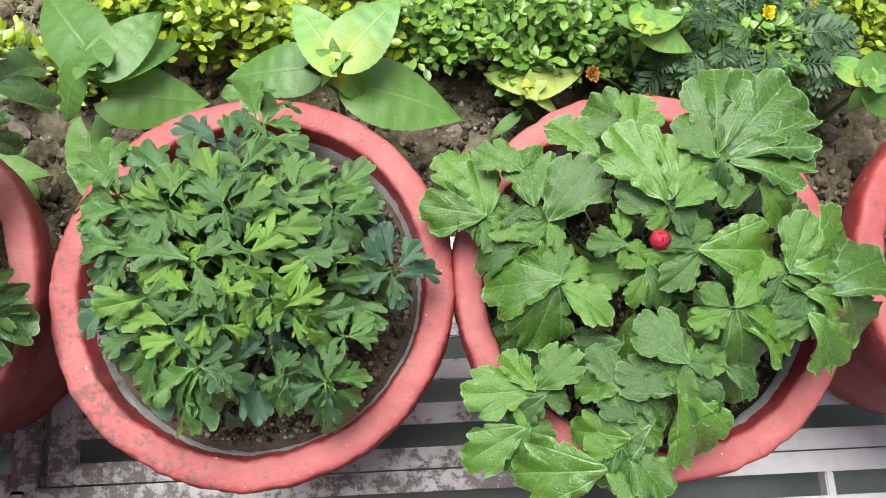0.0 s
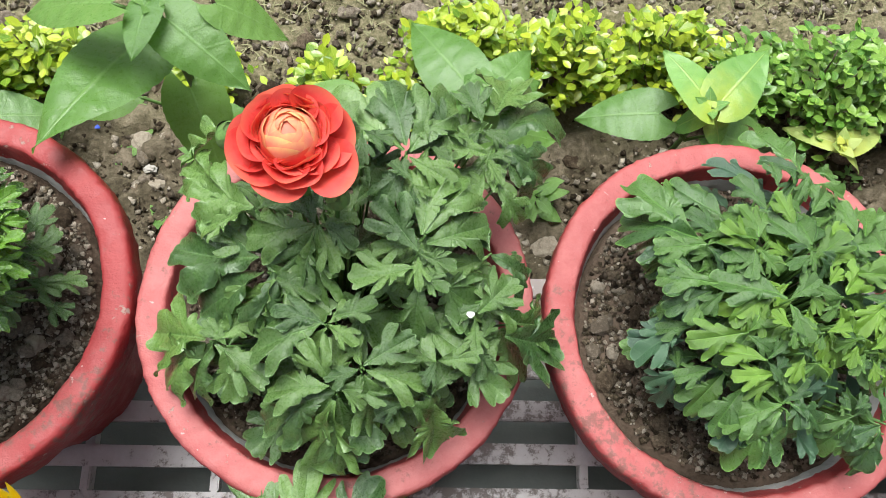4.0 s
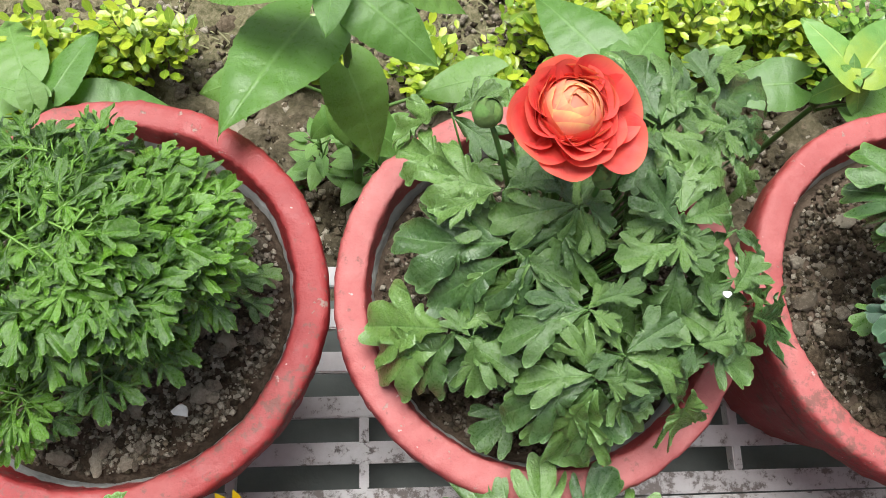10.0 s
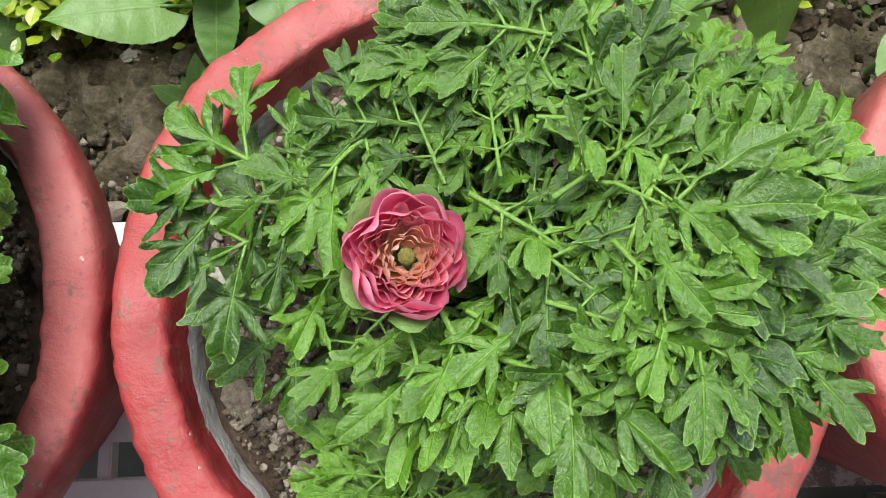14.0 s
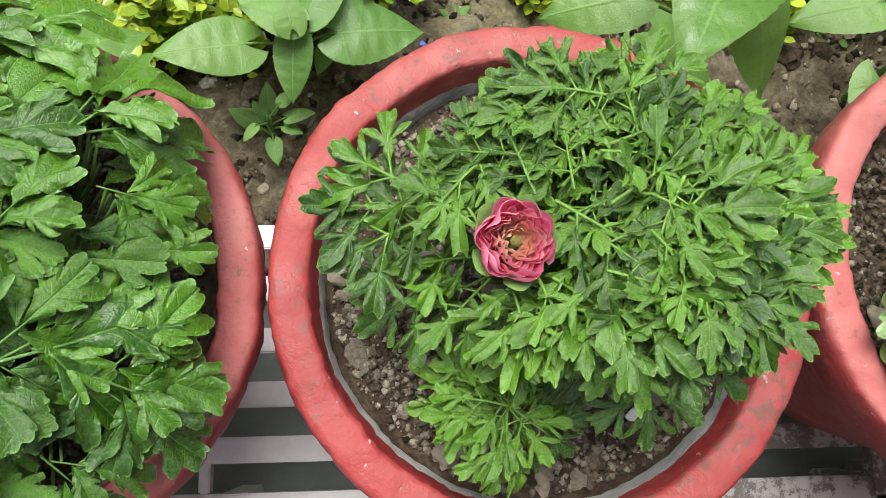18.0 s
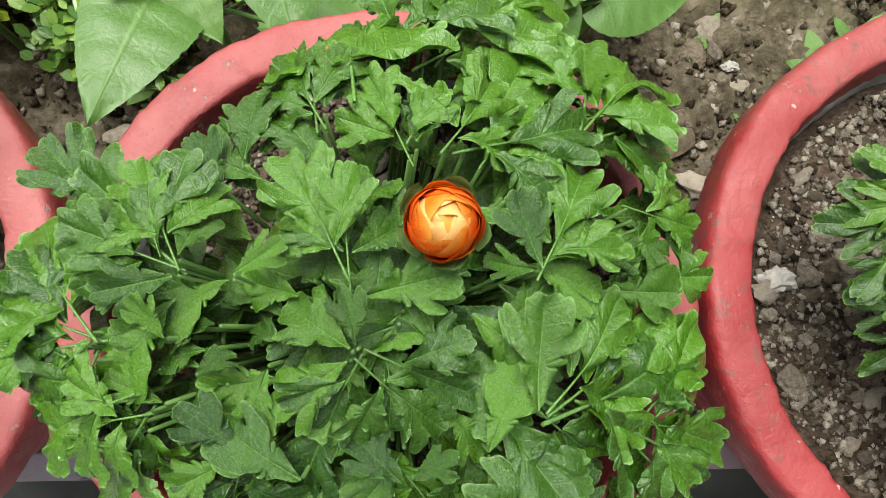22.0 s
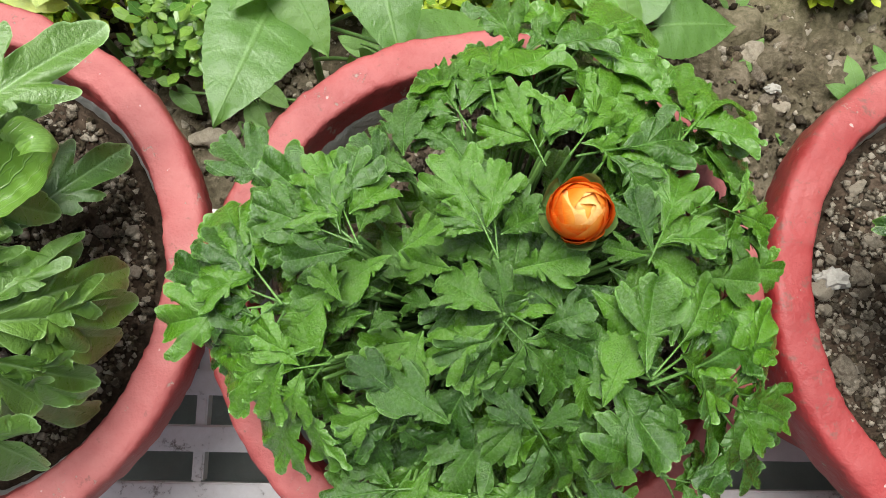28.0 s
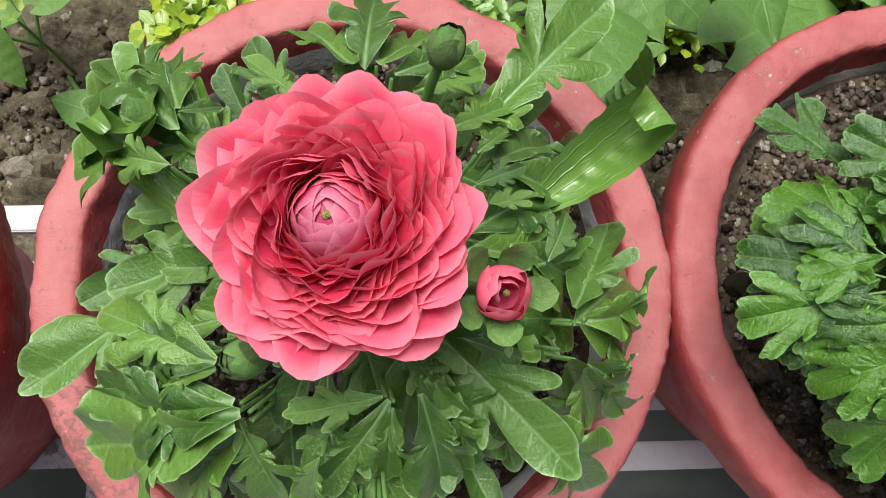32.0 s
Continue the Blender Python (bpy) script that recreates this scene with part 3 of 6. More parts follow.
def bar(name, parent, x0, x1, y0, y1, z0, z1):
    b = bmesh.new()
    box(b, x0, x1, y0, y1, z0, z1)
    return part(name, b, GRATING, parent)


def bench(x0, x1, y_front, rows, crossings, first=0.023):
    """A low bench of white metal slats in a frame, on short legs."""
    e = thing("slatted_bench", "low white-painted metal slatted bench, spattered with soil", "bench", (0, 0, 0), "slatted benches under the pots")
    pitch, w, t = 0.0487, 0.023, 0.014
    y_back = y_front + pitch * rows + w
    z1, z0 = BENCH, BENCH - t
    bar("end_rail", e, x0, x0 + 0.030, y_front, y_back, z0, z1)
    bar("end_rail", e, x1 - 0.030, x1, y_front, y_back, z0, z1)
    for i in range(rows + 1):
        y = y_front + pitch * i
        bar("slat", e, x0 + 0.030, x1 - 0.030, y, y + w, z0 + 0.0005, z1 - 0.0005)
    for x in crossings:
        bar("cross_bar", e, x - 0.005, x + 0.005, y_front + w, y_back - w, z0 - 0.008, z1 - 0.003)
    for x in (x0 + 0.015, x1 - 0.015, (x0 + x1) / 2):
        for y in (y_front + 0.012, y_back - 0.012):
            bar("leg", e, x - 0.012, x + 0.012, y - 0.011, y + 0.011, 0.0195, z0)
    return e


bench(0.402, 1.62, -0.158, 5, (0.60, 0.905, 1.065, 1.36))
bench(-0.82 - 0.03, 0.393, -0.166, 5, (-0.56, -0.254, 0.05, 0.19))
bench(-2.05, -0.859, -0.152, 5, (-1.75, -1.45, -1.16))
bench(0.35, 1.62, -0.475, 6, (0.66, 0.96, 1.27))
bench(-0.86, 0.342, -0.485, 6, (-0.56, -0.26, 0.04))
bench(-2.05, -0.868, -0.47, 6, (-1.75, -1.45, -1.16))


# ---- pots ----
def pot_mesh(seed, R=0.165, faded=0.4):
    """Cast cement pot with a thick rolled rim; returns outer body and inner wall meshes."""
    rng = random.Random(seed)
    H, n = RIM - BENCH, 240
    off = rng.uniform(0, 50)
    body = [(0.0, 0.001), (0.098, 0.001), (0.104, 0.008), (0.113, 0.06), (0.124, 0.12), (0.135, 0.18), (0.1445, 0.215), (0.1455, 0.222), (0.156, 0.226),
            (R - 0.004, 0.231), (R - 0.0015, 0.240), (R, 0.255), (R + 0.0005, H - 0.016), (R, H - 0.008), (R - 0.001, H - 0.0032), (R - 0.0032, H - 0.0008), (R - 0.007, H), (R - 0.012, H + 0.0002), (R - 0.017, H), (R - 0.0215, H - 0.0004), (R - 0.0237, H - 0.0012), (R - 0.0248, H - 0.0032), (R - 0.0258, H - 0.008), (R - 0.0268, H - 0.014), (R - 0.0285, H - 0.022)]
    inner = [(R - 0.0285, H - 0.022), (R - 0.0305, H - 0.030), (R - 0.034, H - 0.055), (R - 0.045, H - 0.12)]

    def spin(profile):
        v = []
        for k in range(n):
            a = 2 * math.pi * k / n
            for r, z in profile:
                d = Vector((math.cos(a), math.sin(a), 0))
                q = noise.noise(Vector((d.x * 2.2 + off, d.y * 2.2, z * 9))) * 0.0020 + noise.noise(Vector((d.x * 8 + off, d.y * 8, z * 30))) * 0.0015 + noise.noise(Vector((d.x * 26 + off, d.y * 26, z * 90))) * 0.0010 + noise.noise(Vector((d.x * 60 + off, d.y * 60, z * 200))) * 0.0009
                lift = noise.noise(Vector((d.x * 3 + off, d.y * 3, 5.0))) * 0.0028 + noise.noise(Vector((d.x * 11 + off, d.y * 11, r * 60))) * 0.0011 + noise.noise(Vector((d.x * 34 + off, d.y * 34, r * 160))) * 0.0011 if z > H - 0.03 else 0
                rr = r + (q if r > 0.01 else 0)
                v.append((d.x * rr, d.y * rr, z + lift))
        return v, grid_faces(n, len(profile), True)
    bv, bf = spin(body)
    iv, jf = spin(inner)
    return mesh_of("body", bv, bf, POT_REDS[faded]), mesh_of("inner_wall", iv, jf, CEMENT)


def clod_mesh(name, mat, seed, sub=2):
    rng = random.Random(seed)
    b = bmesh.new()
    bmesh.ops.create_icosphere(b, subdivisions=sub, radius=1)
    o = rng.uniform(0, 90)
    sx, sy, sz = rng.uniform(0.8, 1.25), rng.uniform(0.7, 1.1), rng.uniform(0.55, 0.85)
    for v in b.verts:
        k = 1 + 0.45 * noise.noise(v.co * 1.3 + Vector((o, 0, 0))) + 0.35 * noise.noise(v.co * 3.1 + Vector((0, o, 0))) + 0.2 * noise.noise(v.co * 7.0 + Vector((0, 0, o)))
        v.co = Vector((v.co.x * sx, v.co.y * sy, v.co.z * sz)) * k
    me = bpy.data.meshes.new(name)
    b.to_mesh(me), b.free()
    me.materials.append(mat)
    return me


GREY_CLODS = [clod_mesh("clod", CLOD_GREY, s) for s in range(6)]
DARK_CLODS = [clod_mesh("clod", CLOD_DARK, s + 20) for s in range(6)]


def crumbs(name, parent, mat, places, seed, lo, hi):
    """Fine soil crumbs, too small to tell apart, in one mesh."""
    rng = random.Random(seed)
    V, F = [], []
    base = [(1, 0, 0), (-1, 0, 0), (0, 1, 0), (0, -1, 0), (0, 0, 1), (0, 0, -1)]
    tri = [(0, 2, 4), (2, 1, 4), (1, 3, 4), (3, 0, 4), (2, 0, 5), (1, 2, 5), (3, 1, 5), (0, 3, 5)]
    for x, y, z in places:
        s = lo + (hi - lo) * rng.random() ** 2.2
        rot = Euler((rng.uniform(0, 6), rng.uniform(0, 6), rng.uniform(0, 6))).to_matrix()
        o = len(V)
        for p in base:
            q = rot @ (Vector(p) * s * rng.uniform(0.6, 1.15))
            V.append((x + q.x, y + q.y, z + q.z * 0.8 + s * 0.2))
        F += [tuple(i + o for i in t) for t in tri]
    ob = child(name, mesh_of(name, V, F, mat), parent) if parent else new(name, mesh_of(name, V, F, mat))
    ob["kind"] = "stuff"
    return ob


def pot_with_soil(x, y, seed, label, clods, grey, level=0.030, R=0.165, faded=0.4):
    """A red pot with its own soil, crumbs and clods. Returns the soil's height at its middle."""
    e = thing("flower_pot", label, "flower pot", (x, y, BENCH), "row of red flower pots")
    body, inner = pot_mesh(seed, R, faded)
    child("body", body, e, None)
    child("inner_wall", inner, e, None, "bare grey cement inner wall")
    rng = random.Random(seed + 500)
    z0 = RIM - level
    s = thing("potting_soil", "crumbly %s soil filling a red pot" % ("dry grey" if grey > 0.5 else "dark brown"), "soil", (x, y, z0), "soil in the pots")
    rs = R - 0.0335
    rings, n = 26, 100
    v, f = [(0, 0, 0.004)], []

    def height(a, b):
        return 0.010 * noise.noise(Vector((a * 16 + seed, b * 16, 0))) + 0.010 * abs(noise.noise(Vector((a * 55 + seed, b * 55, 2)))) - 0.3 * (a * a + b * b) * 0.5 + 0.003
    for i in range(1, rings + 1):
        for k in range(n):
            r, a = rs * i / rings * (1.03 if i == rings else 1), 2 * math.pi * k / n
            v.append((r * math.cos(a), r * math.sin(a), height(r * math.cos(a), r * math.sin(a)) - (0.012 if i == rings else 0)))
    f += [(0, 1 + k, 1 + (k + 1) % n) for k in range(n)]
    for i in range(rings - 1):
        for k in range(n):
            a, b = 1 + i * n + k, 1 + i * n + (k + 1) % n
            f.append((a, a + n, b + n, b))
    child("soil_bed", mesh_of("soil_bed", v, f, POT_SOIL), s)

    def spot(lim=0.97):
        r, a = rs * lim * math.sqrt(rng.random()), rng.uniform(0, 6.283)
        return r * math.cos(a), r * math.sin(a)
    for _ in range(clods):
        a, b = spot(0.94)
        size = 0.0026 + 0.0068 * rng.random() ** 2.2
        bank = GREY_CLODS if rng.random() < grey else DARK_CLODS
        m = Matrix.Translation((a, b, height(a, b) + size * 0.25)) @ Euler((rng.uniform(-0.4, 0.4), rng.uniform(-0.4, 0.4), rng.uniform(0, 6.3))).to_matrix().to_4x4() @ Matrix.Scale(size, 4)
        child("clod", rng.choice(bank), s, m)
    pts = []
    for _ in range(8600):
        a, b = spot()
        pts.append((a, b, height(a, b)))
    cut = int(len(pts) * grey)
    crumbs("loose_soil", s, GRIT_GREY, pts[:cut], seed, 0.001, 0.0042)
    crumbs("loose_soil", s, GRIT_DARK, pts[cut:], seed + 1, 0.001, 0.0042)
    return z0


POTS = [(1.010, -0.013), (0.678, -0.005), (0.337, 0.002), (0.0, 0.0), (-0.335, -0.006), (-0.6605, 0.0), (-1.001, -0.026)]
SOILS = [(110, 0.25), (170, 0.35), (130, 0.35), (300, 0.85), (130, 0.4), (170, 0.55), (60, 0.5)]
RADII = [0.168, 0.1663, 0.165, 0.1678, 0.1634, 0.1636, 0.164]
NOTES = ["red-painted cement flower pot holding a broad-leaved ranunculus", "red-painted cement flower pot with scuffed rim, leafy plant without flowers",
         "red-painted cement flower pot holding the orange-flowered ranunculus", "red-painted cement flower pot with lumpy rim, fine-leaved plant",
         "red-painted cement flower pot holding a plant with one orange bud", "faded red cement flower pot holding the large pink flower", "red-painted cement flower pot at the end of the row"]
FADED = [0.7, 0.7, 1.0, 0.1, 0.7, 1.0, 0.1]
for i, ((x, y), (c, g), R, note, fade) in enumerate(zip(POTS, SOILS, RADII, NOTES, FADED)):
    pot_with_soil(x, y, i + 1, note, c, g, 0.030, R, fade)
pot_with_soil(1.352, -0.02, 9, "red-painted cement flower pot beside the broad-leaved plant", 30, 0.4)
for k, (x, y) in enumerate([(1.005, -0.362), (0.64, -0.366), (0.318, -0.352), (-0.014, -0.340)]):
    pot_with_soil(x, y, 20 + k, "red-painted cement flower pot of the front row", 25, 0.4)


# ---- where the leaves stand: base and tip in millimetres from the pot's axis ----
BROAD_BACK = [[19, 61, 21, 122], [25, 60, 79, 116], [27, 58, 103, 97], [29, 54, 95, 54], [28, 50, 42, 21], [20, 52, 16, 29], [17, 55, -8, 89], [48, 35, 78, 13], [-17, 27, -49, 85], [-17, 29, -20, 83], [-14, 30, -4, 71], [-13, 22, 9, 41], [-17, 21, -52, 45], [-19, 19, -14, 13], [21, 59, 47, 111]]
BROAD_SIDE = [[-143, 43, -197, 56], [-146, 59, -172, 99], [-141, 42, -147, 90], [-142, 38, -161, 38], [-106, 43, -110, 94], [-113, 72, -144, 98], [-96, 30, -68, 67], [-103, 32, -122, 53], [-112, 19, -138, 37], [-114, 14, -156, 12], [-108, 16, -126, -9], [-104, 13, -94, -14], [-94, -18, -156, -16], [-96, -20, -110, -73], [-91, -22, -55, -43], [-47, 1, -71, 10], [-49, 5, -45, 29], [-2, -2, 14, 13], [3, -10, 62, -9], [-3, -8, -40, -27], [-32, -16, -13, -46], [-36, -23, -48, -43]]
BROAD_RIGHT = [[19, -52, -8, -65], [19, -48, 3, -35], [22, -50, 42, -25], [23, -52, 80, -69], [23, -54, 38, -99], [67, -24, 80, 13], [67, -26, 104, -14], [72, -22, 147, 1], [94, -37, 157, -4], [79, -41, 115, -48], [82, -57, 113, -94], [108, -41, 153, -74], [65, -30, 84, -33], [-35, -67, -32, -87], [-13, -85, -42, -54]]
BROAD_FRONT = [[-116, -94, -163, -98], [-113, -95, -134, -61], [-110, -93, -89, -71], [-106, -100, -134, -117], [-123, -123, -167, -142], [-119, -121, -140, -157], [-58, -101, -90, -94], [-56, -99, -73, -69], [-50, -97, -21, -121], [-36, -94, -21, -86], [-47, -123, -70, -104], [-53, -134, -94, -125], [-40, -127, -80, -156], [-71, -154, -136, -159], [-58, -143, -53, -179], [-52, -140, -26, -176], [-18, -104, 18, -161], [-18, -92, 12, -124], [17, -90, 45, -108], [-21, -84, -30, -69], [-44, -105, -39, -137]]
MID_BACK = [[22, 98, -7, 114], [22, 92, 13, 72], [23, 101, 30, 152], [25, 95, 51, 98], [19, 103, 4, 156], [28, 85, 58, 82], [-70, 31, -121, 74], [-71, 30, -116, 51], [-75, 42, -112, 95], [-69, 28, -107, 28], [-36, 25, -63, 58], [-34, 31, -26, 68], [-63, -3, -104, 9], [-64, -5, -99, -17], [-61, -8, -77, -21], [-74, 10, -100, 20], [-17, -14, -69, 6], [3, 22, -20, 58], [3, 25, 2, 70], [6, 29, 24, 52], [5, 20, -14, 9], [6, 18, 21, 6]]
MID_RIGHT = [[4, 18, 3, -1], [10, 22, 23, 18], [11, 53, 32, 77], [29, 54, 38, 78], [49, 41, 43, 72], [51, 36, 67, 71], [46, 23, 30, 40], [78, 26, 96, 66], [78, 24, 110, 58], [80, 22, 110, 37], [79, 20, 99, 6], [76, 19, 83, 2], [75, 26, 64, 54], [115, -14, 94, -27], [119, -17, 155, 3], [117, -18, 136, -23], [115, -19, 122, -42], [111, -11, 97, 4], [119, -10, 138, 13], [115, -10, 111, 21]]
MID_HEART = [[22, -11, 50, 15], [64, -9, 38, -31], [17, -18, 34, -31], [-47, -37, -88, -45], [-34, -55, -69, -44], [-27, -64, -58, -67], [-25, -68, -49, -78], [-9, -51, -15, -73], [2, -57, 20, -63], [-14, -45, -7, -29], [5, -37, 23, -32], [32, -40, 17, -47], [34, -42, 27, -58], [35, -40, 49, -52], [43, -46, 71, -30], [50, -47, 67, -57], [48, -52, 53, -67], [55, -58, 66, -73], [78, -14, 98, -6], [-17, -36, -32, -24]]
MID_FRONT = [[-19, -83, -62, -95], [-20, -85, -52, -107], [-17, -86, -32, -126], [-17, -87, -6, -106], [-15, -83, 20, -96], [-14, -83, -1, -108], [-19, -88, -60, -125], [66, -93, 36, -106], [66, -96, 59, -129], [68, -97, 89, -130], [70, -93, 100, -86], [68, -90, 72, -72], [65, -96, 46, -121], [72, -99, 95, -103], [38, -89, 14, -99], [40, -92, 20, -116], [40, -93, 36, -114], [36, -85, 50, -76], [80, -62, 78, -43], [83, -62, 98, -44], [83, -63, 106, -64]]
MID_LOW = [[-81, -56, -106, -69], [-81, -58, -93, -83], [-81, -56, -70, -73], [-82, -54, -95, -44], [-8, -108, -2, -129], [-67, -18, -101, -21], [3, -76, 24, -61], [96, -26, 81, -11], [57, -76, 48, -99], [30, 11, 53, 3]]
GREY_BACK = [[-79, 97, -121, 104], [-76, 57, -113, 79], [-49, 32, -102, 57], [-49, 31, -92, 28], [54, 73, 7, 122], [54, 75, 41, 134], [55, 72, 87, 122], [109, 109, 100, 144], [119, 118, 140, 176], [123, 105, 171, 176], [124, 100, 168, 91], [113, 86, 86, 91], [59, 49, 46, 65], [23, 86, 6, 112], [83, 95, 70, 116], [123, 67, 144, 47], [118, 14, 153, 6], [70, 82, 58, 108]]
GREY_RIGHT = [[66, 14, 75, 70], [68, 10, 115, 32], [69, 16, 97, 69], [64, 3, 40, 28], [62, -9, 26, -16], [66, -13, 61, -49], [68, -9, 112, -23], [106, -32, 135, -3], [114, -20, 149, -32], [124, -41, 180, -43], [124, -37, 165, -61], [111, -47, 112, -71], [133, -32, 173, -22], [-5, 17, -54, 14], [-4, 16, -24, -15], [-4, 16, -11, -35], [-3, 16, 12, -10], [-2, 17, 23, 9]]
GREY_FRONT = [[-44, 0, -117, 15], [-39, -10, -104, -18], [-31, -14, -61, -38], [-33, -11, -43, -50], [-82, -51, -141, -27], [-82, -52, -140, -65], [-77, -51, -114, -78], [-68, -56, -63, -90], [3, -45, -32, -34], [2, -46, -52, -57], [5, -47, -19, -70], [9, -41, 33, -33], [9, -87, -49, -105], [8, -85, -35, -82], [9, -83, -9, -60], [9, -89, -19, -128], [11, -90, -3, -140], [12, -90, 21, -139], [15, -87, 30, -96], [28, -72, 59, -52], [30, -73, 72, -81], [28, -75, 48, -112], [79, -65, 108, -61], [76, -88, 85, -125], [60, -92, 82, -103]]
CELERY_HEART = [[-8, -30, -28, -62], [-6, -31, 23, -58], [-2, -27, 38, -45], [-10, -26, -38, -5], [-8, -25, -11, -5], [-11, -29, -41, -45], [-72, 5, -120, 48], [-71, 6, -91, 50], [-69, 6, -65, 28], [-72, 4, -118, 22], [-71, 1, -103, -6], [-51, 1, -34, 12], [-13, 2, -34, 48], [-11, -1, -15, 46], [-7, -1, 4, 42], [58, 4, 49, 31], [59, 4, 86, 51], [61, 6, 90, 28], [56, 4, 40, 5]]
CELERY_LEFT = [[-106, -19, -163, 2], [-106, -17, -144, 28], [-105, -21, -164, -27], [-108, -23, -146, -48], [-103, -28, -127, -64], [-84, -47, -124, -53], [-82, -46, -103, -69], [-86, -50, -118, -90], [-83, -53, -79, -81], [-91, -41, -138, -57], [-55, -64, -80, -76], [-50, -64, -64, -100], [-46, -67, -43, -87], [-49, -61, -71, -42], [-64, -33, -53, -22], [-76, -20, -87, -7], [-29, -70, -54, -55]]
CELERY_BACK = [[-23, 61, -46, 106], [-25, 61, -32, 108], [-22, 65, -22, 96], [-11, 74, -17, 138], [8, 101, -5, 158], [16, 107, 39, 173], [26, 103, 70, 168], [17, 95, 63, 133], [11, 89, -5, 120], [10, 46, -7, 86], [13, 49, 21, 87], [24, 50, 49, 86], [39, 47, 63, 83], [32, 51, 87, 66], [82, 67, 101, 130], [85, 68, 128, 116], [89, 64, 138, 88], [92, 60, 132, 68], [109, 27, 146, 48], [101, 33, 142, 25], [104, 29, 122, 7]]
CELERY_RIGHT = [[57, -47, 59, -7], [64, -45, 100, -8], [67, -47, 121, -11], [67, -50, 143, -24], [61, -50, 90, -72], [100, -53, 157, -62], [104, -59, 151, -79], [97, -59, 146, -17], [106, -66, 144, -100], [81, -96, 121, -104], [77, -96, 104, -131], [68, -89, 37, -76], [72, -91, 83, -73], [40, -62, 48, -36]]
CELERY_FRONT = [[6, -72, -8, -57], [11, -75, -15, -97], [11, -73, 33, -103], [12, -72, 24, -63], [-18, -103, -56, -110], [-15, -103, -40, -120], [-3, -112, 19, -125], [32, -105, 9, -120], [42, -112, 72, -108], [-44, -101, -90, -104], [50, -122, 45, -138], [-34, -113, -28, -136], [4, -121, -3, -144], [-58, -112, -72, -130], [72, -124, 85, -147], [27, -129, 33, -153], [-16, -132, -19, -156]]
LARGE_BACK = [[7, 54, -23, 112], [9, 57, 12, 124], [14, 62, 44, 106], [20, 54, 62, 84], [27, 47, 64, 69], [41, 33, 73, 59], [-61, 35, -119, 105], [-59, 40, -82, 101], [-61, 35, -136, 85], [-60, 33, -130, 48], [-59, 40, -44, 45], [-60, 18, -96, 32], [-43, -1, -64, -10], [50, 21, 66, 40], [53, 1, 75, 13], [50, 11, 72, 20], [76, -17, 91, 7]]
LARGE_SIDE = [[-39, -52, -95, -25], [-39, -53, -90, -41], [-38, -55, -76, -56], [88, -38, 150, 2], [91, -38, 146, -49], [88, -36, 116, 19], [91, -52, 134, -65], [88, -52, 108, -80], [81, -49, 125, -102], [74, -70, 109, -109], [91, -37, 150, -30], [62, -45, 55, -58], [44, -46, 68, -53], [21, -47, 43, -71]]
LARGE_RIGHT = [[45, -15, 112, -8], [45, -18, 108, -45], [42, -22, 85, -78], [38, -28, 48, -100], [45, -8, 100, 30], [62, -10, 118, -25], [60, 20, 112, 18], [58, 24, 100, 58], [55, 28, 70, 78], [30, -40, 15, -110]]
LARGE_FRONT = [[-32, -66, -111, -61], [-29, -69, -120, -74], [-29, -72, -115, -90], [-29, -73, -86, -111], [-30, -72, -60, -108], [-32, -69, -27, -111], [16, -65, -20, -72], [18, -66, -9, -103], [19, -67, 16, -101], [17, -70, 21, -85], [29, -59, 72, -86], [32, -58, 55, -111], [36, -58, 41, -101], [27, -62, 44, -110], [5, -103, -18, -128], [7, -102, -2, -135], [14, -101, 16, -129], [16, -99, 32, -127], [-5, -84, -20, -107]]
# seedlings in the bed: blade base and tip in metres
SEEDLING_A = [(0.694, 0.295, 0.220, 0.593, 0.299, 0.190), (0.735, 0.277, 0.270, 0.690, 0.351, 0.270), (0.745, 0.284, 0.270, 0.809, 0.355, 0.270), (0.759, 0.270, 0.220, 0.887, 0.251, 0.180), (0.741, 0.272, 0.260, 0.765, 0.244, 0.210), (0.732, 0.275, 0.260, 0.700, 0.283, 0.200)]
SEEDLING_B = [(0.458, 0.308, 0.250, 0.388, 0.401, 0.230), (0.480, 0.287, 0.260, 0.538, 0.359, 0.240), (0.480, 0.289, 0.250, 0.552, 0.338, 0.210), (0.446, 0.280, 0.250, 0.410, 0.240, 0.200), (0.477, 0.269, 0.220, 0.581, 0.271, 0.180), (0.424, 0.257, 0.150, 0.424, 0.160, 0.120), (0.476, 0.275, 0.270, 0.475, 0.265, 0.250), (0.479, 0.282, 0.270, 0.456, 0.330, 0.250), (0.477, 0.280, 0.260, 0.443, 0.300, 0.240)]
SEEDLING_C = [(0.976, 0.316, 0.110, 0.913, 0.361, 0.070), (0.974, 0.315, 0.120, 0.993, 0.375, 0.100), (0.977, 0.311, 0.120, 1.058, 0.356, 0.080), (0.977, 0.307, 0.120, 1.022, 0.289, 0.070), (0.964, 0.308, 0.110, 0.963, 0.310, 0.080), (0.958, 0.299, 0.060, 0.922, 0.273, 0.050), (0.971, 0.307, 0.060, 0.991, 0.298, 0.040)]
SEEDLING_D = [(1.109, 0.355, 0.180, 1.082, 0.400, 0.150), (1.108, 0.358, 0.190, 1.112, 0.424, 0.160), (1.110, 0.357, 0.190, 1.180, 0.403, 0.150), (1.115, 0.355, 0.180, 1.192, 0.345, 0.140), (1.112, 0.361, 0.150, 1.114, 0.332, 0.110), (1.104, 0.347, 0.190, 1.090, 0.364, 0.160)]
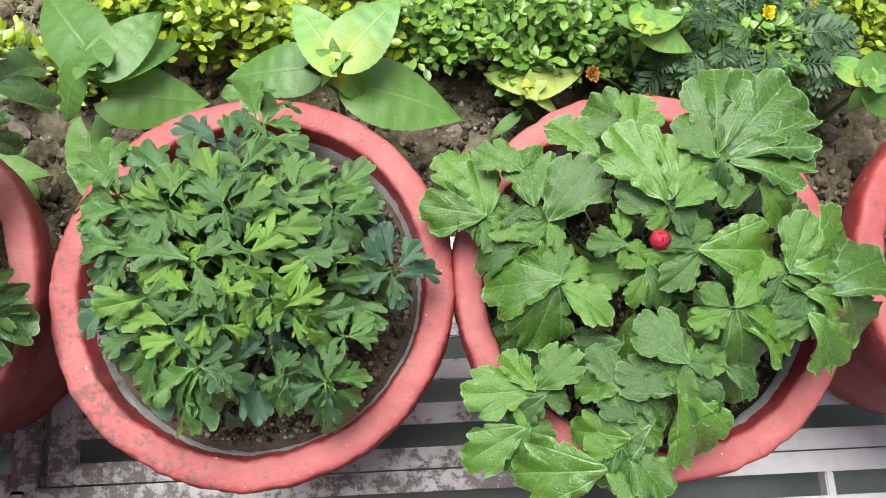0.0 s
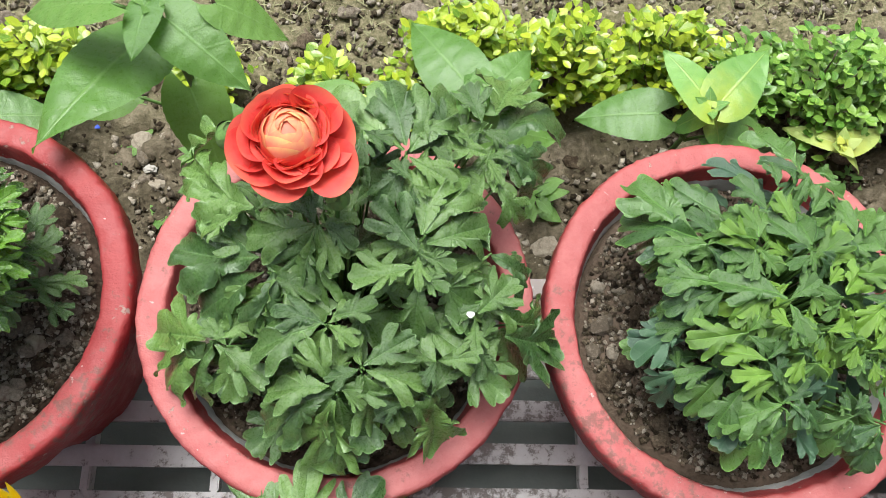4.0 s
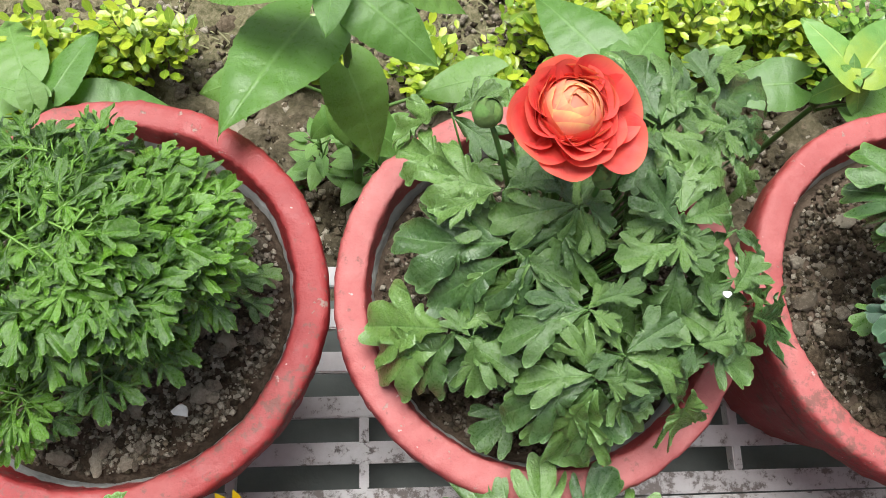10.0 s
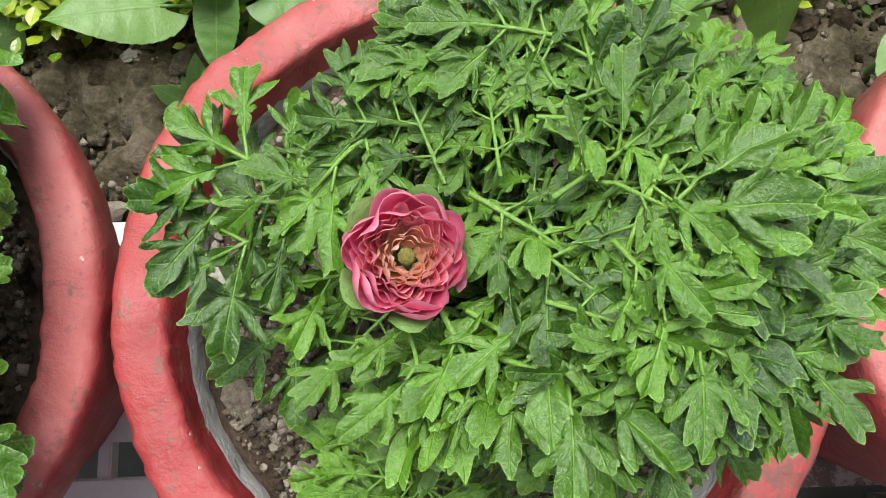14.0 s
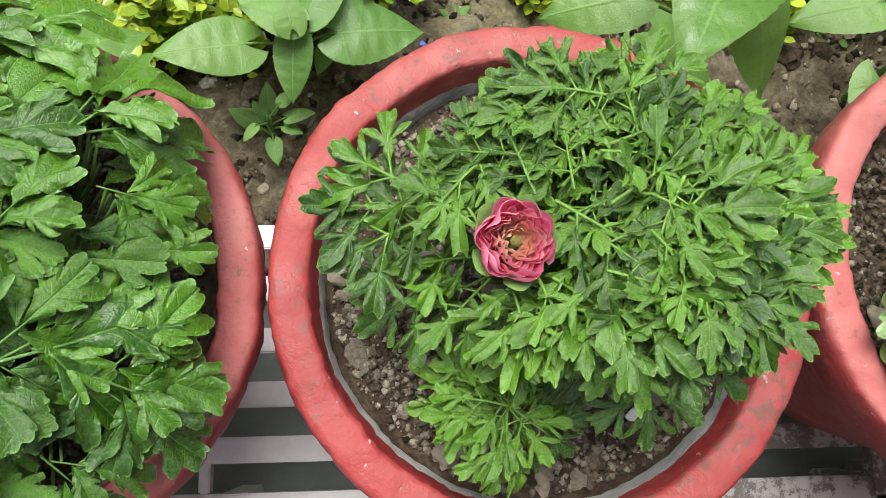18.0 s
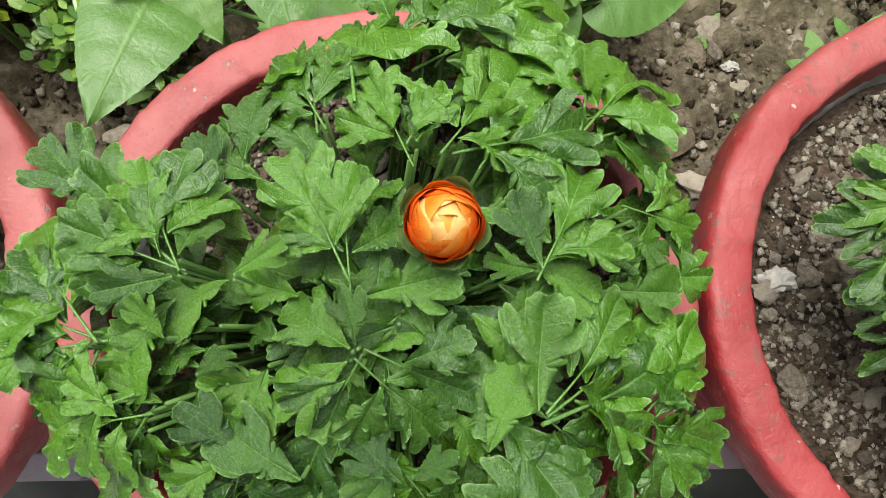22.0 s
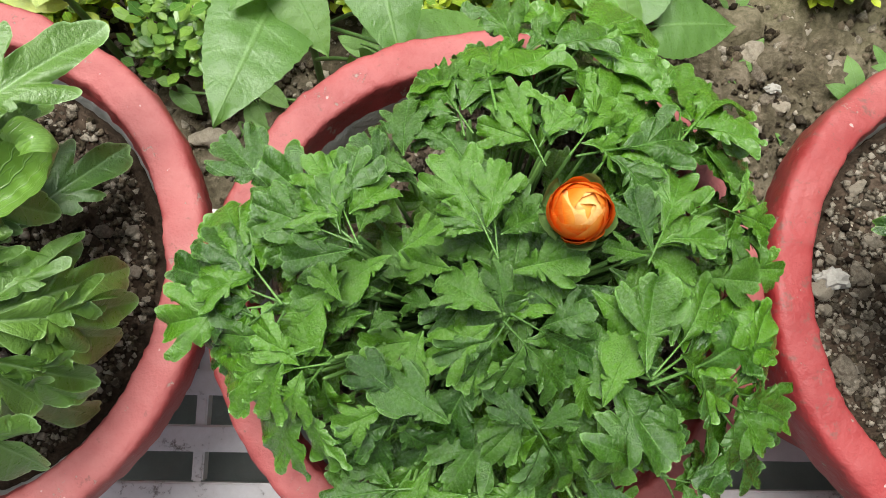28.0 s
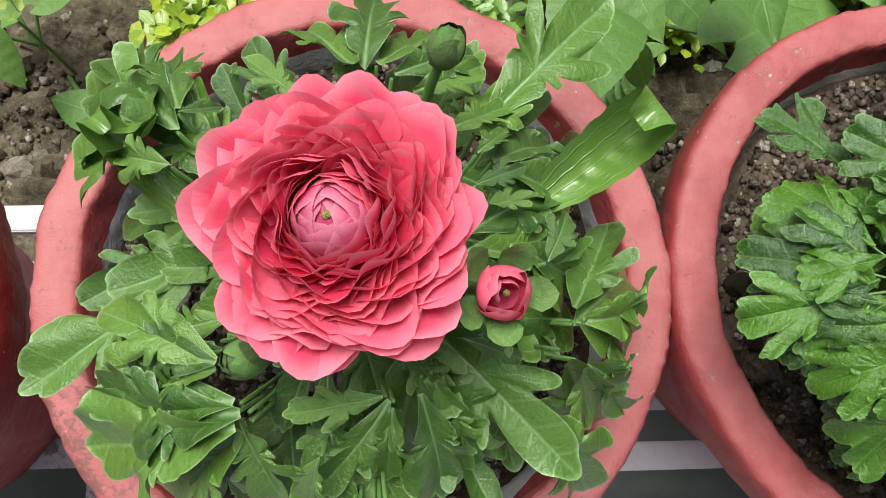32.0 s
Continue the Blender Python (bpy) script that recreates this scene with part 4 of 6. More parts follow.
SEEDLING_TALL = [(0.153, 0.242, 0.43, 0.085, 0.122, 0.452), (0.188, 0.224, 0.49, 0.258, 0.172, 0.46), (0.177, 0.23, 0.5, 0.168, 0.181, 0.5), (0.18, 0.226, 0.37, 0.216, 0.148, 0.31), (0.15, 0.228, 0.5, 0.055, 0.248, 0.46), (0.228, 0.239, 0.49, 0.292, 0.237, 0.44), (0.105, 0.239, 0.33, 0.027, 0.232, 0.3), (0.326, 0.251, 0.31, 0.248, 0.24, 0.296), (0.166, 0.272, 0.2, 0.249, 0.225, 0.15), (0.273, 0.235, 0.1, 0.353, 0.233, 0.08), (0.162, 0.264, 0.22, 0.184, 0.223, 0.18), (0.158, 0.263, 0.2, 0.124, 0.244, 0.16)]
SEEDLING_E = [(-0.203, 0.331, 0.16, -0.244, 0.425, 0.14), (-0.168, 0.311, 0.16, -0.131, 0.395, 0.15), (-0.142, 0.3, 0.14, -0.047, 0.316, 0.12), (-0.181, 0.291, 0.15, -0.188, 0.229, 0.12), (-0.227, 0.287, 0.14, -0.314, 0.264, 0.155), (-0.177, 0.295, 0.17, -0.232, 0.312, 0.17), (-0.18, 0.285, 0.175, -0.19, 0.323, 0.19), (-0.147, 0.311, 0.1, -0.166, 0.28, 0.08)]
SEEDLING_F = [(-0.495, 0.262, 0.3, -0.557, 0.287, 0.265), (-0.488, 0.234, 0.3, -0.515, 0.128, 0.33), (-0.481, 0.244, 0.31, -0.446, 0.187, 0.3), (-0.489, 0.242, 0.32, -0.516, 0.21, 0.33), (-0.476, 0.265, 0.3, -0.417, 0.302, 0.27), (-0.417, 0.255, 0.36, -0.389, 0.16, 0.35), (-0.384, 0.2, 0.27, -0.293, 0.257, 0.24), (-0.415, 0.261, 0.24, -0.362, 0.217, 0.22), (-0.431, 0.235, 0.18, -0.409, 0.21, 0.14), (-0.630, 0.247, 0.050, -0.604, 0.225, 0.040)]
SEEDLING_H = [(-0.703, 0.282, 0.200, -0.801, 0.316, 0.170), (-0.720, 0.291, 0.200, -0.750, 0.351, 0.180), (-0.686, 0.289, 0.200, -0.637, 0.324, 0.170), (-0.705, 0.280, 0.210, -0.713, 0.274, 0.180), (-0.697, 0.286, 0.210, -0.688, 0.336, 0.190), (-0.709, 0.298, 0.200, -0.773, 0.298, 0.150), (-0.971, 0.311, 0.120, -0.941, 0.336, 0.100), (-0.995, 0.311, 0.120, -1.033, 0.370, 0.100), (-1.011, 0.279, 0.130, -0.985, 0.235, 0.090), (-0.937, 0.235, 0.040, -0.994, 0.256, 0.030), (-1.002, 0.335, 0.150, -0.956, 0.377, 0.130), (-0.944, 0.238, 0.040, -0.972, 0.228, 0.030)]
SEEDLING_J = [(1.389, 0.290, 0.160, 1.366, 0.343, 0.130), (1.396, 0.290, 0.160, 1.460, 0.336, 0.130), (1.390, 0.274, 0.160, 1.378, 0.254, 0.120), (1.399, 0.275, 0.150, 1.448, 0.248, 0.120), (1.392, 0.277, 0.170, 1.422, 0.318, 0.150)]


# ---- plants in the pots ----
LEAF_P1 = leaf_material("broad_leaf_green", (0.024, 0.076, 0.008), (0.108, 0.236, 0.018), (0.26, 0.44, 0.18), 0.30, 6, ribs=0.25)
LEAF_P2 = leaf_material("mid_leaf_green", (0.022, 0.068, 0.022), (0.098, 0.210, 0.034), (0.17, 0.36, 0.07), 0.36, 6)
LEAF_P2_YOUNG = leaf_material("young_mid_leaf_green", (0.044, 0.120, 0.010), (0.160, 0.310, 0.024), (0.24, 0.46, 0.08), 0.41, 6)
LEAF_P2_OLD = leaf_material("old_bluish_leaf_green", (0.016, 0.055, 0.030), (0.060, 0.150, 0.062), (0.13, 0.24, 0.12), 0.45, 6)
LEAF_P3 = leaf_material("greyish_leaf_green", (0.032, 0.082, 0.020), (0.142, 0.258, 0.054), (0.16, 0.28, 0.10), 0.34, 6, dust=0.14)
LEAF_P4 = leaf_material("fresh_leaf_green", (0.010, 0.045, 0.003), (0.112, 0.268, 0.011), (0.22, 0.42, 0.06), 0.33, 5, dust=0.02)
LEAF_P5 = leaf_material("celery_leaf_green", (0.012, 0.055, 0.003), (0.092, 0.240, 0.008), (0.18, 0.36, 0.09), 0.31, 7, dust=0.09)
LEAF_P6 = leaf_material("large_leaf_green", (0.028, 0.090, 0.009), (0.142, 0.280, 0.034), (0.30, 0.46, 0.20), 0.38, 7)
# height of each crown over the rim: a + b x + c y + d x^2 + e y^2, in metres from the pot's axis
CROWNS = [(0.108, 0.162, 0.152, -2.409, -0.204), (0.125, -0.081, 0.052, -3.284, -3.179), (0.136, 0.125, 0.247, -3.792, -1.971), (0.15, 0.06, -0.04, -4.2, -4.5), (0.126, -0.115, -0.008, -2.53, -4.153), (0.139, -0.039, -0.159, -4.652, -3.1)]
SOIL_DROP = 0.034


def dome(pot, x, y, low=0.035):
    a, b, c, d, e = CROWNS[pot]
    return min(0.165, max(low, a + b * x + c * y + d * x * x + e * y * y))


def plant(name, label, pot, sets, tables, seed, clear=None, size=1.0, roll=17, tip=0.10, inward=True, cut=None, cut_from=0.05):
    """A pot plant. tables: lists of base and tip in mm, each with its lift over the crown; leaves underneath are scattered."""
    x0, y0 = POTS[pot]
    e = thing(name, label, "potted plant", (x0, y0, RIM - SOIL_DROP), "ranunculus plants in the pots")
    rng = random.Random(seed)
    hubs = []
    for rows, lift, *own in tables:
        kinds = own[0] if own else sets
        for bx, by, tx, ty in rows:
            b, t = Vector((bx, by, 0)) / 1000, Vector((tx, ty, 0)) / 1000
            b.z = max(0.012, dome(pot, b.x, b.y) + lift + SOIL_DROP + rng.uniform(-0.006, 0.004))
            t.z = max(0.014, dome(pot, t.x, t.y) + lift + SOIL_DROP + rng.uniform(-0.009, 0.009))
            if clear and min((p.xy - Vector(clear)).length for p in (b, b.lerp(t, 0.5), b.lerp(t, 0.85))) < 0.026:
                b.z -= 0.035
                t.z -= 0.032
            t = b + (t - b) * size * rng.uniform(0.94, 1.04)
            t.z = max(0.014, t.z - 0.45 * max(0.0, b.y - t.y))
            d = t - b
            m = lean(b - d * 0.05, t + Vector((0, 0, d.length * tip)) + d * 0.02, rng.uniform(-roll, roll))
            child("leaf", rng.choice(cut if cut and d.length > cut_from else kinds), e, m)
            foot = Vector((b.x * 0.25 + rng.uniform(-0.006, 0.006), b.y * 0.25 + rng.uniform(-0.006, 0.006), 0.002))
            stalk(e, foot, b - d * 0.01 - Vector((0, 0, 0.0028)), 0.0017, 0.0008, STEM, -0.5 * b.z, "stalk", 6)
            near = [h for h in hubs if (h[0] - b).length < 0.009]
            if near:
                near[0][1].append(d)
            else:
                hubs.append((b.copy(), [d]))
    for b, ds in hubs if inward else []:
        mean = sum(ds, Vector()) / len(ds)
        mean.z = 0
        L = 0.62 * sum(d.length for d in ds) / len(ds)
        if mean.length < 0.3 * L or (clear and (b.xy - Vector(clear)).length < 0.05):
            continue
        for k in (-1, 1):
            d = Matrix.Rotation(math.pi + k * rng.uniform(0.45, 0.95), 3, "Z") @ mean.normalized() * L * rng.uniform(0.85, 1.1)
            p = b + Vector((0, 0, -0.005))
            child("leaf", rng.choice(sets), e, lean(p, p + d + Vector((0, 0, L * rng.uniform(-0.1, 0.25))), rng.uniform(-roll, roll)))
    return e


def under(e, pot, sets, count, seed, spread=0.12, drop=0.045, size=(0.035, 0.06), ok=None):
    """Lower, shaded leaves that close the crown."""
    rng = random.Random(seed)
    done = 0
    while done < count:
        a, k = rng.uniform(0, 6.283), math.sqrt(rng.random())
        b = Vector((math.cos(a), math.sin(a), 0)) * spread * k
        if ok and not ok(b.x, b.y):
            continue
        done += 1
        out = Vector((math.cos(a + rng.uniform(-0.9, 0.9)), math.sin(a + rng.uniform(-0.9, 0.9)), 0))
        L = rng.uniform(*size)
        b.z = max(0.02, dome(pot, b.x, b.y) + SOIL_DROP - drop * rng.uniform(0.5, 1.4))
        t = b + out * L
        t.z = max(0.012, b.z + rng.uniform(-0.018, 0.012))
        child("leaf", rng.choice(sets), e, lean(b, t, rng.uniform(-20, 20)))
        stalk(e, (b.x * 0.25, b.y * 0.25, 0.002), b, 0.0018, 0.0009, STEM, -0.5 * b.z, "stalk", 5)


SET1, SET2, SET3 = leaf_set("broad", LEAF_P1, 8, 1), leaf_set("lobed", LEAF_P2, 8, 2), leaf_set("grey", LEAF_P3, 8, 3)
SET4, SET5, SET6 = leaf_set("fine", LEAF_P4, 8, 4, spray), leaf_set("celery", LEAF_P5, 8, 5), leaf_set("long", LEAF_P6, 8, 6)
SET2_YOUNG, SET2_OLD = leaf_set("lobed", LEAF_P2_YOUNG, 6, 42), leaf_set("lobed", LEAF_P2_OLD, 6, 43)
SET5_CUT = leaf_set("celery", LEAF_P5, 10, 45, trefoil)
KIND = "ranunculus_plant"
plant_1 = plant(KIND, "broad-leaved ranunculus with one small crumpled red bud", 0, SET1, [(BROAD_FRONT, 0), (BROAD_SIDE, 0.002), (BROAD_RIGHT, 0.004), (BROAD_BACK, 0.006)], 1)
under(plant_1, 0, SET1, 40, 11, 0.10, 0.06, (0.040, 0.055))
plant_2 = plant(KIND, "bushy green ranunculus with lobed leaves and no flowers", 1, SET2, [(MID_LOW, -0.03, SET2_OLD), (MID_FRONT, 0), (MID_BACK, 0.0), (MID_RIGHT[:13], 0.0), (MID_RIGHT[13:], 0.0, SET2_OLD), (MID_HEART, 0.006, SET2_YOUNG)], 2)
under(plant_2, 1, SET2_OLD + SET2, 80, 12, 0.085, 0.05, (0.032, 0.046))
under(plant_2, 1, SET2_YOUNG, 34, 22, 0.040, 0.010, (0.026, 0.036))
under(plant_2, 1, SET2, 56, 32, 0.088, 0.016, (0.026, 0.036))
plant_3 = plant(KIND, "grey-green lobed ranunculus with an open orange-red flower", 2, SET3, [(GREY_FRONT, 0), (GREY_RIGHT, 0.004), (GREY_BACK, 0.006)], 3, size=1.12)
under(plant_3, 2, SET3, 56, 13, 0.09, 0.065, (0.04, 0.056), lambda x, y: x > -0.05)
under(plant_3, 2, SET3, 20, 23, 0.105, 0.034, (0.034, 0.048), lambda x, y: x > -0.055)
plant_5 = plant(KIND, "dense celery-leaved ranunculus with one orange bud", 4, SET5, [(CELERY_FRONT, 0), (CELERY_LEFT, 0), (CELERY_BACK, 0.004), (CELERY_RIGHT, 0.004), (CELERY_HEART, 0.006)], 5, (0.019, 0.020), inward=False, cut=SET5_CUT, cut_from=0.044)
under(plant_5, 4, SET5, 74, 15, 0.105, 0.06, (0.036, 0.052), lambda x, y: y < 0.045 or x > 0.005)
under(plant_5, 4, SET5, 46, 35, 0.115, 0.020, (0.030, 0.042), lambda x, y: math.hypot(x - 0.02, y - 0.018) > 0.028 and (y < 0.045 or x > 0.005))
under(plant_5, 4, SET5, 36, 45, 0.075, 0.016, (0.034, 0.048), lambda x, y: math.hypot(x - 0.02, y - 0.018) > 0.026 and (y < 0.05 or x > 0.005))
under(plant_5, 4, SET5, 10, 25, 0.15, 0.022, (0.042, 0.056), lambda x, y: y < -0.08 and abs(x) < 0.085)
rng = random.Random(56)
for k in range(18):     # young leaves over the heart, in front of the bud
    a, q, L = k * 2.4 + rng.uniform(-0.4, 0.4), 0.020 * math.sqrt(rng.random()), rng.uniform(0.030, 0.044)
    d = Vector((math.cos(a), math.sin(a), rng.uniform(-0.05, 0.35))) * L
    b = Vector((-0.003 + q * math.cos(a * 1.7), -0.016 + q * math.sin(a * 1.7), 0)) - d * 0.4
    b.z = dome(4, b.x, b.y) + SOIL_DROP - rng.uniform(0.006, 0.030)
    child("leaf", rng.choice(SET5), plant_5, lean(b, b + d, rng.uniform(-20, 20)))
    stalk(plant_5, (b.x * 0.25, b.y * 0.25, 0.002), b, 0.0016, 0.0009, STEM, -0.4 * b.z, "stalk", 5)
plant_6 = plant(KIND, "large-leaved ranunculus with one big pink flower and buds", 5, SET6, [(LARGE_FRONT, 0), (LARGE_RIGHT, -0.006), (LARGE_SIDE, 0.003), (LARGE_BACK, 0.005)], 6, inward=False)
under(plant_6, 5, SET6, 34, 16, 0.07, 0.05, (0.055, 0.075))
under(plant_6, 5, SET6, 14, 26, 0.055, 0.03, (0.05, 0.07))


def curled_leaf(e, base, tip, wide, seed):
    """A folded strap of a leaf that arches up and rolls over at its end, with a scalloped edge."""
    rng = random.Random(seed)
    b, t = Vector(base), Vector(tip)
    d = t - b
    side = d.cross(Vector((0, 0, 1))).normalized()
    up = side.cross(d).normalized()
    L = d.length
    v, uv = [], []
    n, half = 44, 7
    for i in range(n):
        s = i / (n - 1)
        a = 3.4 * max(0.0, s - 0.66) / 0.34
        along = min(s, 0.66) * L * 1.25 + (0.34 * L * 1.25 / 3.4) * math.sin(a)
        high = -0.10 * L * math.sin(math.pi * min(s, 0.66) / 0.66) + (0.34 * L * 1.25 / 3.4) * (1 - math.cos(a))
        w = wide * math.sin(math.pi * (0.07 + 0.86 * s)) ** 0.7 * (1 + 0.07 * abs(math.sin(24 * s)))
        for k in range(-half, half + 1):
            u = k / half
            bend = 0.55 * abs(u) ** 1.6 * w * (1.0 if u > 0 else 1.7)
            rim = 0.10 * wide * math.sin(17 * s + 2.2 * u) * u * u + 0.05 * wide * math.sin(52 * s - 6 * abs(u)) * (1 - u * u)
            v.append(b + d.normalized() * along + up * (high + bend + rim) + side * u * w * (1.0 - 0.18 * abs(u)))
            uv.append((0.5 + 1.4 * u, 0.15 + 0.8 * s))
    child("leaf", mesh_of("leaf", v, grid_faces(n, 2 * half + 1), LEAF_P6, uv), e, None, "curled strap-shaped leaf")


curled_leaf(plant_6, (0.078, 0.012, 0.120), (0.128, 0.045, 0.150), 0.0145, 1)
curled_leaf(plant_6, (-0.05, 0.0, 0.125), (-0.098, 0.046, 0.135), 0.009, 2)


def fine_plant():
    """The fine-leaved plant: sprays of divided leaves over a high uneven cushion, a low tuft in front and duller leaves at the soil."""
    x0, y0 = POTS[3]
    e = thing(KIND, "fine-leaved fresh green ranunculus with a half-open pink flower", "potted plant", (x0, y0, RIM - SOIL_DROP), "ranunculus plants in the pots")
    rng = random.Random(44)

    def put(x, y, h, a, L, rise, sets, roll=30):
        b = Vector((x, y, h + SOIL_DROP)) - Vector((math.cos(a), math.sin(a), rise)) * L * 0.45
        t = b + Vector((math.cos(a), math.sin(a), rise)) * L
        b.z, t.z = max(b.z, 0.012), max(t.z, 0.015)
        child("leaf", rng.choice(sets), e, lean(b, t, rng.uniform(-roll, roll)))
        stalk(e, (b.x * 0.2, b.y * 0.25 + 0.008, 0.002), b, 0.0016, 0.0009, STEM, -0.45 * b.z, "stalk", 5)
    n = 0
    while n < 170:
        x, y = rng.uniform(-0.10, 0.13), rng.uniform(-0.08, 0.12)
        if ((x - 0.012) / 0.088) ** 2 + ((y - 0.008) / 0.066) ** 2 > 1:
            continue
        if math.hypot(x + 0.042, y + 0.006) < 0.036:
            continue
        n += 1
        deep = 0.0 if n > 50 else rng.uniform(0.02, 0.06)
        a = math.atan2(y - 0.02, x - 0.0) + rng.uniform(-1.2, 1.2)
        put(x, y, dome(3, x, y) - 0.006 - deep - (0.014 if math.hypot(x + 0.042, y + 0.006) < 0.058 else 0.0) + rng.uniform(-0.012, 0.008), a, rng.uniform(0.038, 0.056), rng.uniform(-0.35, 0.8 if y < 0.02 else 0.15), SET4, 42)
    for x, y, h, a in ((-0.108, 0.022, 0.075, 178), (-0.098, 0.036, 0.085, 150), (-0.100, 0.006, 0.072, 205), (-0.085, -0.020, 0.050, 220), (0.096, 0.026, 0.110, 8), (0.100, 0.000, 0.105, -12), (0.092, -0.024, 0.090, -40),
                       (0.085, 0.048, 0.090, 35), (0.062, -0.058, 0.085, -60), (0.030, -0.075, 0.080, -85), (0.050, 0.072, 0.070, 60), (-0.010, 0.074, 0.075, 105)):
        put(x, y, h, radians(a), 0.066 if x < -0.08 else 0.054, -0.05, SET4, 14)
    for x, y, h, a in ((-0.066, 0.024, 0.066, 160), (-0.070, -0.004, 0.060, 190), (-0.060, -0.030, 0.058, 225), (-0.048, 0.034, 0.080, 120), (-0.074, 0.012, 0.050, 175), (-0.058, -0.016, 0.040, 205), (-0.052, 0.020, 0.050, 140), (-0.030, -0.046, 0.070, 260)):
        put(x, y, h, radians(a), 0.050, 0.25, SET4, 20)
    for k in range(16):
        a, q = rng.uniform(0, 6.283), math.sqrt(rng.random())
        x, y = -0.034 + 0.030 * q * math.cos(a), -0.080 + 0.030 * q * math.sin(a)
        put(x, y, 0.070 - 0.03 * q + rng.uniform(-0.025, 0.006), a, rng.uniform(0.038, 0.050), rng.uniform(-0.2, 0.5), SET4)
    for x, y, h, a, L in ((0.082, 0.022, 0.030, 20, 0.044), (0.098, 0.034, 0.026, 45, 0.040), (0.104, 0.006, 0.018, -20, 0.036), (0.070, -0.010, 0.022, -50, 0.042), (0.074, 0.050, 0.034, 70, 0.042), (0.112, -0.010, 0.008, -30, 0.030),
                          (0.116, 0.012, 0.010, 10, 0.030), (0.050, -0.046, 0.012, -80, 0.036), (0.020, -0.058, 0.010, -100, 0.034), (0.092, 0.058, 0.020, 60, 0.034)):
        put(x, y, h, radians(a), L, 0.15, SET3, 20)
    return e


plant_4 = fine_plant()


# ---- flowers ----
def ring_petal(rng, rb, rl, zb, zl, span, curl, mat, nu=13, nv=9, bulge=0.0, round_=0.45, wave=0.0016, point=0.0):
    """A petal that wraps round the flower's axis: from radius rb at zb to its lip at rl, zl. curl bends the lip out (+) or in (-)."""
    v, uv = [], []
    ph, dl = rng.uniform(0, 6.28), rng.uniform(-0.06, 0.06)
    for i in range(nu):
        s = 2 * i / (nu - 1) - 1
        top = 1 - round_ * abs(s) ** 3.2 + dl * s - point * abs(s)
        for j in range(nv):
            t = j / (nv - 1) * top
            narrow = (0.35 + 0.65 * min(1.0, t * 1.9) ** 0.7)
            phi = s * span * narrow
            r = rb + (rl - rb) * t + bulge * math.sin(math.pi * min(1, t)) + curl * max(0, t - 0.72) ** 1.5 * 6 * rl
            r += (wave * math.sin(4 * s + ph + 2.2 * t) * t + 0.0011 * s) * min(1.0, rl / 0.016)
            z = zb + (zl - zb) * (t ** 0.9) - abs(curl) * 0.35 * max(0, t - 0.72) * rl + wave * 0.7 * math.sin(5.3 * s + ph) * t
            v.append((math.sin(phi) * r, math.cos(phi) * r, z))
            uv.append((s * 0.5 + 0.5, j / (nv - 1)))
    return mesh_of("petal", v, grid_faces(nu, nv), mat, uv)


def shell_petal(rng, rb, rl, zb, zl, span, cup, mat, nu=23, nv=17):
    """A broad round petal, hollow like a shell: from its claw at radius rb, zb to the middle of its lip at rl, zl."""
    v, uv = [], []
    ph, slant, k = rng.uniform(0, 6.28), rng.uniform(-0.10, 0.10), rl / 0.035
    for i in range(nu):
        s = 2 * i / (nu - 1) - 1
        for j in range(nv):
            t = 1 - (1 - j / (nv - 1)) ** 1.8
            w = (min(1.0, t / 0.55)) ** 0.65 if t < 0.55 else max(0.0, 1 - ((t - 0.55) / 0.452) ** 2.6) ** (1 / 2.2)
            q = s * w
            r = rb + (rl - rb) * t * (1 + slant * q)
            phi = q * span * (1.15 - 0.35 * t)
            z = zb + (zl - zb) * t ** 0.85 + cup * (q * q * 0.8 + 0.9 * max(0.0, t - 0.55) ** 2) * k
            z += 0.0009 * k * math.sin(6 * q + ph + 3 * t) * t + 0.0012 * k * math.sin(3.1 * q - ph) * t * t
            v.append((math.sin(phi) * r, math.cos(phi) * r, z))
            uv.append((s * 0.5 + 0.5, t))
    return mesh_of("petal", v, grid_faces(nu, nv), mat, uv)


def hug_petal(rng, R, low, lip, span, mat, squash=1.0, nu=19, nv=12):
    """A petal that lies on a ball of radius R, from polar angle low up to its lip."""
    v, uv = [], []
    ph, dl = rng.uniform(0, 6.28), rng.uniform(-0.10, 0.10)
    for i in range(nu):
        s = 2 * i / (nu - 1) - 1
        top = 1 - 0.42 * abs(s) ** 2.6 + dl * s
        for j in range(nv):
            t = j / (nv - 1) * top
            th = radians(low + (lip - low) * t)
            r = R * (1 + 0.035 * s + 0.045 * math.sin(3.5 * s + ph) * t + 0.012 * math.sin(11 * s + 2 * ph) * t * t + 0.32 * max(0.0, t - 0.82))
            phi = s * radians(span) * (1.0 if lip > 25 else 1.5)
            v.append((math.sin(phi) * r * math.sin(th), math.cos(phi) * r * math.sin(th), r * math.cos(th) * squash))
            uv.append((s * 0.5 + 0.5, j / (nv - 1)))
    return mesh_of("petal", v, grid_faces(nu, nv), mat, uv)


def heart_of(head, rings, seed, z=0.0, squash=1.0):
    """A closed ball of overlapping petals: (count, R, lip angle, span, material) from the middle outwards."""
    rng = random.Random(seed)
    turn = 0.0
    ball("petal", head, Matrix.Translation((0, 0, z)), rings[0][1] * 0.94, rings[0][4], squash)
    for count, R, lip, span, mat in rings:
        turn += rng.uniform(25, 65)
        for k in range(count):
            me = hug_petal(rng, R, 125, lip + rng.uniform(-9, 9), span, mat, squash)
            child("petal", me, head, Matrix.Translation((0, 0, z)) @ Matrix.Rotation(radians(turn + 360 * k / count + rng.uniform(-9, 9)), 4, "Z"))


